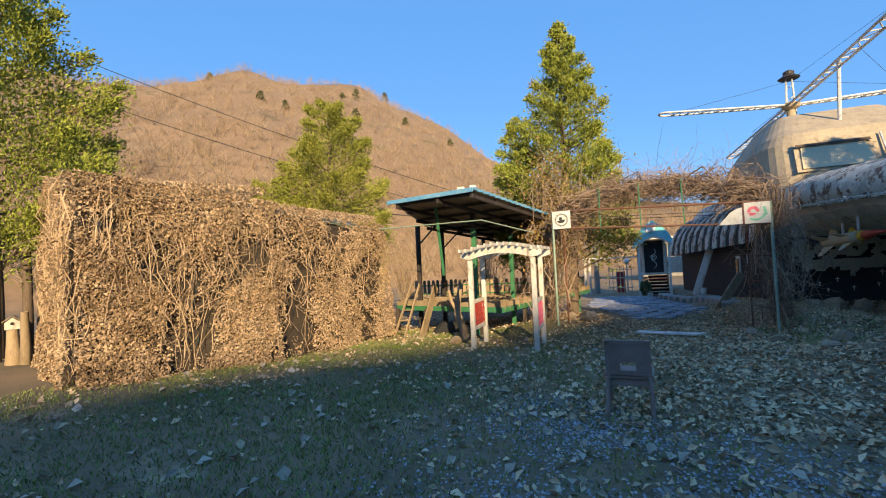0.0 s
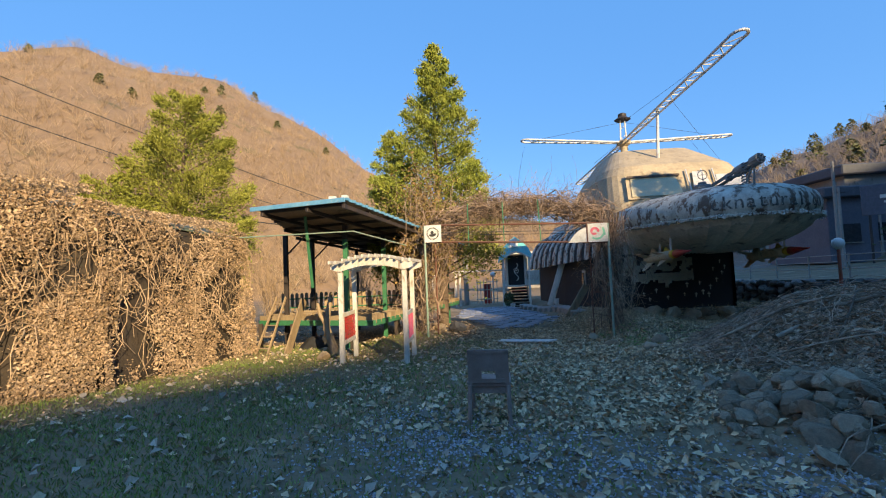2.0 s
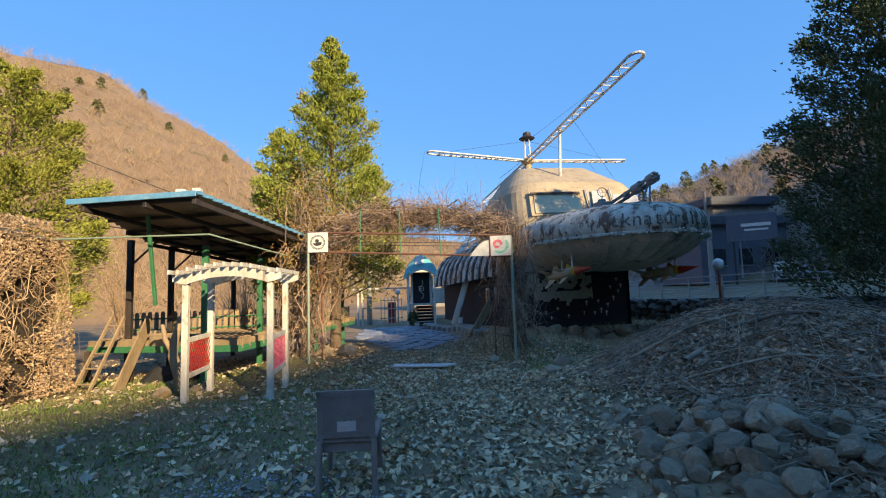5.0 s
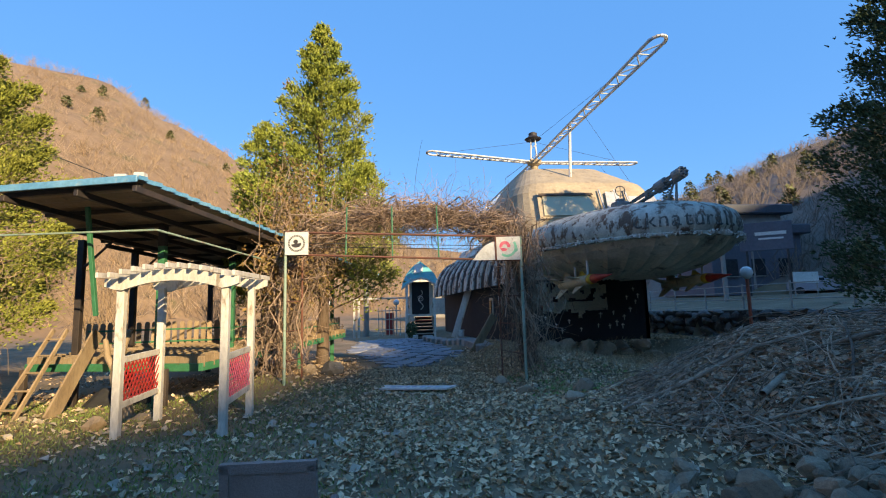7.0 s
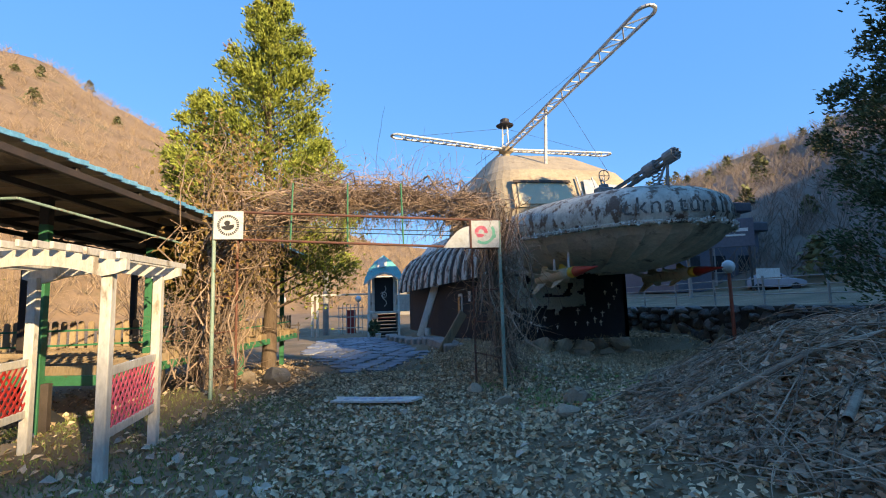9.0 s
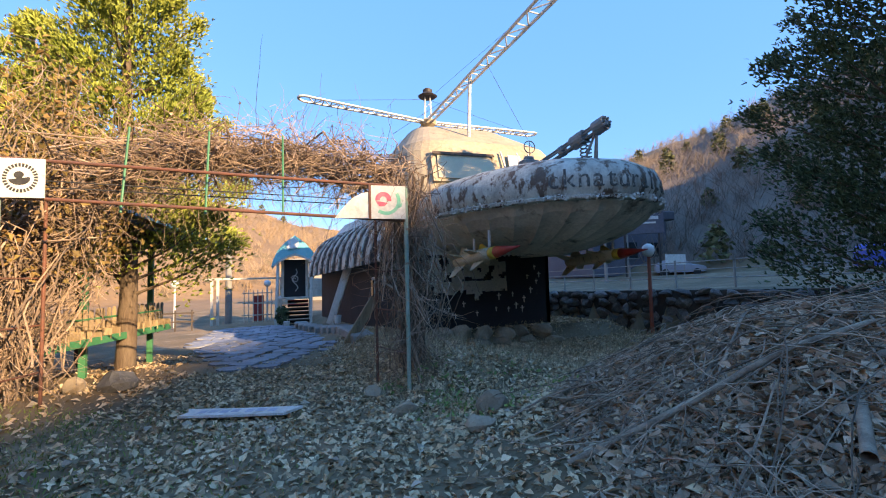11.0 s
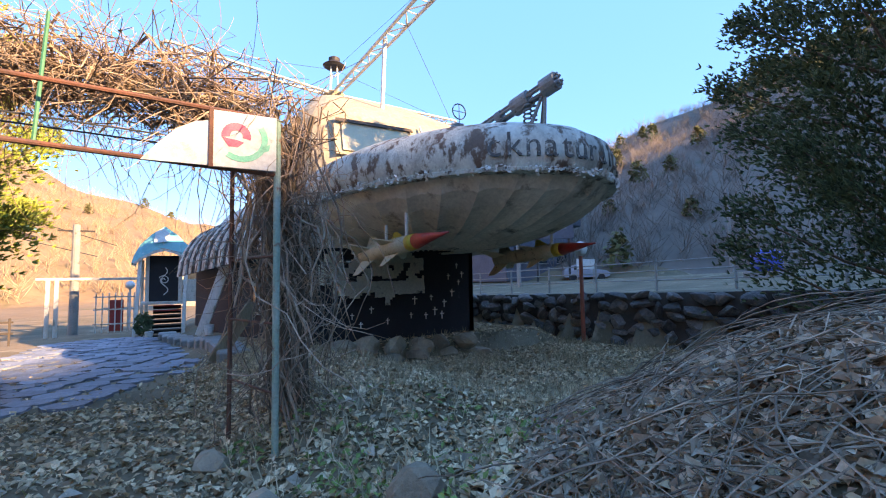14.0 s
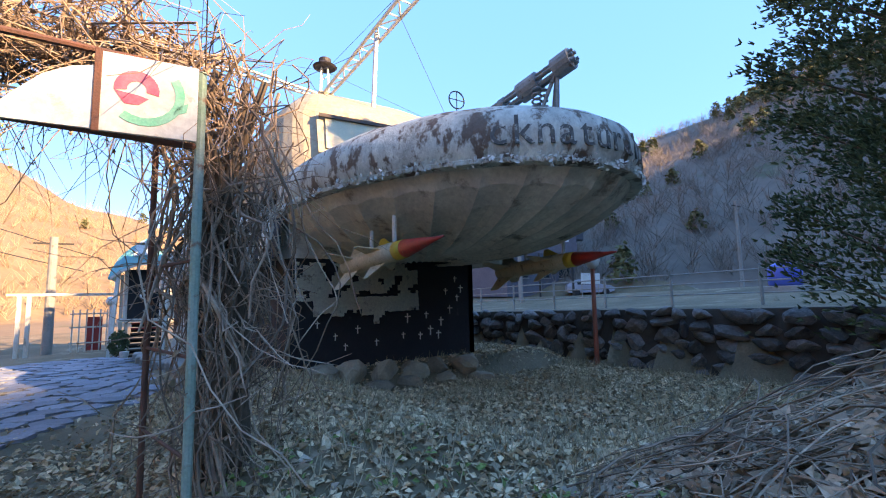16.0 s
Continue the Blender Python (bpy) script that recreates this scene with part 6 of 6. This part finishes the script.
P, rng = scatter(80000, 51, -9, 12, 0.8, 20, leaf_weight)
P[:, 2] += rng.uniform(0.008, 0.035, len(P))
V, F = scraps(P, 0.036 * rng.uniform(0.5, 1.5, len(P)), rng, up=1.0, aspect=0.62, bend=0.35)
tagged(soup("fallen_leaves", V, F, M_LEAF), "curled brown and grey fallen leaves", "leaves", kind="stuff")
P, rng = scatter(700, 52, -8, 8, 1, 13, lambda x, y: 0.6)
P[:, 2] += 0.03
V, F = scraps(P, 0.06, rng, up=1.0, aspect=0.75, bend=0.4)
tagged(soup("pale_leaves", V, F, mat("pale_leaf", (0.38, 0.31, 0.23), (0.5, 0.43, 0.34), 3, 0.8, 0.2, vary=0.3)), "large pale curled fallen leaves", "leaves", kind="stuff")

P, rng = scatter(60000, 53, -9, 4.5, 0.8, 13, lambda x, y: 0.25 + 0.7 * sm(1.5, -3.5, x) * (0.55 + clump(x, y, 0.5, 1)) * (1 if y < 12.5 else 0.2) - 0.3 * sm(0, 3, x))
D = rng.normal(0, 0.55, P.shape)
D[:, 2] = 1
D /= np.linalg.norm(D, axis=1)[:, None]
V, F = blades(P, D, 0.05, 0.006, rng)
tagged(soup("short_grass", V, F, M_GRASS), "short winter grass, dull green and straw", "grass", kind="stuff")
P, rng = scatter(6000, 54, 3.0, 12, 10.5, 17.2, lambda x, y: 0.5 + clump(x, y, 0.7, 2))
D = rng.normal(0, 0.5, P.shape)
D[:, 2] = 1
D /= np.linalg.norm(D, axis=1)[:, None]
V, F = blades(P, D, 0.2, 0.005, rng)
tagged(soup("dry_weeds", V, F, M_STRAW), "dry straw-coloured weeds on the bank", "weeds", kind="stuff")
P, rng = scatter(420, 55, 3.0, 5.5, 10.2, 12.6, lambda x, y: 0.3 + clump(x, y, 1.5, 2))
V, F = scraps(P + np.array([[0, 0, 0.06]]), 0.03, rng, up=0.6)
tagged(soup("green_weeds", V, F, mat("weed_green", (0.12, 0.22, 0.05), (0.17, 0.26, 0.07), 3, 0.7, 0, vary=0.3)), "small green weeds among the leaves", "weeds", kind="stuff")


def gravel():
    P, rng = scatter(15000, 56, -3.5, 4.5, 0.8, 8.0, lambda x, y: sm(6.6, 4.5, y + 0.4 * x + 1.2 * clump(x, y, 0.7, 8)) * sm(-2.6, -0.2, x) * (0.5 + clump(x, y, 0.9, 6)))
    octa = np.array([(1, 0, 0), (0, 1, 0), (-1, 0, 0), (0, -1, 0), (0, 0, 0.8), (0, 0, -0.4)], float)
    tri = np.array([(0, 1, 4), (1, 2, 4), (2, 3, 4), (3, 0, 4)])
    s = rng.uniform(0.008, 0.02, (len(P), 1, 1))
    a = rng.uniform(0, 6.28, len(P))
    R = np.zeros((len(P), 3, 3))
    R[:, 0, 0], R[:, 0, 1], R[:, 1, 0], R[:, 1, 1], R[:, 2, 2] = np.cos(a), -np.sin(a), np.sin(a), np.cos(a), 1
    V = np.einsum("nij,kj->nki", R, octa) * s * rng.uniform(0.7, 1.3, (len(P), 6, 1)) + P[:, None, :] + np.array([0, 0, 0.004])
    F = (np.arange(len(P))[:, None, None] * 6 + tri[None]).reshape(-1, 3)
    tagged(soup("gravel", V.reshape(-1, 3), F, M_GRAVEL), "loose pale grey gravel", "gravel", kind="stuff")


gravel()


def rock_pile():
    rng = random.Random(19)
    data = []
    for k in range(9):
        bm = rock_bm(60 + k * 3.1, 2)
        me = bpy.data.meshes.new("stone")
        bm.to_mesh(me)
        bm.free()
        me.materials.append(M_ROCK)
        data.append(me)
    base = thing("rock_pile", "heap of broken tan rocks at the foot of the brush", "rock pile", at=(0, 0, 0))
    big = [(3.0, 4.75, 0.22), (2.75, 5.45, 0.2), (3.35, 5.35, 0.2), (3.55, 4.85, 0.2), (2.95, 4.3, 0.22), (3.9, 5.5, 0.24), (3.2, 5.95, 0.24), (4.1, 6.1, 0.2), (3.75, 4.3, 0.16)]
    for k in range(260):
        if k < len(big):
            x, y, s = big[k]
            s *= 0.72
        else:
            x, y = 3.35 + rng.gauss(0, 0.5), 5.0 + rng.gauss(0, 0.62)
            s = rng.choice((0.04, 0.05, 0.07, 0.09, 0.12))
        if x < 2.35 + 0.12 * (y - 4):
            continue
        h = gz(x, y) + s * 0.35 + (0.12 if k % 3 == 0 else 0) * sm(2.6, 3.3, x)
        ob = new("stone", data[k % 9])
        ob.parent = base
        ob.matrix_basis = pose(x, y, h, rng.uniform(-40, 40), rng.uniform(-40, 40), rng.uniform(0, 360)) @ Matrix.Diagonal((s * 1.2, s, s * 0.8, 1))


rock_pile()


def brush_pile():
    rng = np.random.default_rng(71)
    base = thing("brush_pile", "mound of dead branches, vine stems and brown leaves", "brush pile")
    lines, thick = [], []

    def spot():
        while True:
            x, y = rng.uniform(3.4, 9.8), rng.uniform(3.6, 11.0)
            if gz(x, y) > -0.02 + 0.1 * rng.random():
                return x, y
    for k in range(3000):
        x, y = spot()
        a = rng.uniform(0, 6.28)
        ln = rng.uniform(0.25, 1.1)
        pts = []
        bow, w = rng.uniform(0.02, 0.2), rng.normal(0, 0.7)
        for s in np.linspace(-0.5, 0.5, 7):
            px, py = x + math.cos(a + w * s) * ln * s, y + math.sin(a + w * s) * ln * s
            pts.append((px, py, gz(px, py) + 0.03 + bow * (0.5 + math.cos(s * 3.1 + k) * 0.5) * ln * 0.6))
        r = rng.choice([0.0035, 0.006, 0.011], p=[0.66, 0.28, 0.06])
        lines.append((pts, r, r * 0.5))
    tagged(soup("stick_tangle", *tubes(lines, 4), M_TWIG, base, "tangle of thin grey-brown sticks"), kind="stuff")
    for (p, q, r) in (((3.6, 8.5, 0.02), (5.9, 7.6, 0.75), 0.03), ((4.6, 6.5, 0.75), (6.3, 8.0, 1.0), 0.016), ((4.2, 8.0, 0.35), (6.5, 9.1, 0.9), 0.016), ((3.8, 7.2, 0.35), (5.7, 6.2, 1.25), 0.018), ((5.2, 7.5, 0.9), (6.4, 6.9, 1.25), 0.035)):
        p, q = np.array(p), np.array(q)
        pts = []
        for s in np.linspace(0, 1, 9):
            c = p + (q - p) * s
            pts.append((c[0] + 0.06 * math.sin(s * 6), c[1] + 0.06 * math.cos(s * 5), gz(c[0], c[1]) + r + 0.1 * math.sin(3.1 * s)))
        V, F = tubes([(pts, r, r * 0.6)], 7)
        soup("branch", V, F, M_TWIG, base, "long pale bare branch", smooth=True)
    arching = []
    for k in range(300):
        x, y = spot()
        a, ln, bow, w = rng.uniform(0, 6.28), rng.uniform(0.7, 2.0), rng.uniform(0.04, 0.16), rng.normal(0, 0.8)
        pts = []
        for s in np.linspace(0, 1, 9):
            px, py = x + math.cos(a + w * s) * ln * s, y + math.sin(a + w * s) * ln * s
            pts.append((px, py, gz(px, py) + 0.02 + bow * ln * math.sin(s * 2.9) + rng.normal(0, 0.015)))
        arching.append((pts, 0.0065, 0.003))
    tagged(soup("vine_tangle", *tubes(arching, 4), M_TWIG, base, "long arching pale vine stems"), kind="stuff")
    P = np.array([(*s, gz(*s)) for s in (spot() for _ in range(42000))])
    P[:, 2] += rng.uniform(0.0, 0.06, len(P))
    V, F = scraps(P, 0.04 * rng.uniform(0.5, 1.5, len(P)), rng, up=0.5, aspect=0.6, bend=0.4)
    tagged(soup("dead_leaves", V, F, M_BRUSHLEAF, base), kind="stuff")


brush_pile()
lg = thing("cut_log", "short grey cut branch lying on the brush", "log", at=(4.75, 7.35, gz(4.75, 7.35) + 0.02))
V, F = tubes([([(-0.45, -0.25, -0.06), (0, 0, 0.04), (0.4, 0.2, 0.1)], 0.035, 0.03)], 9)
soup("trunk", V, F, M_TWIG, lg, smooth=True)

paving()
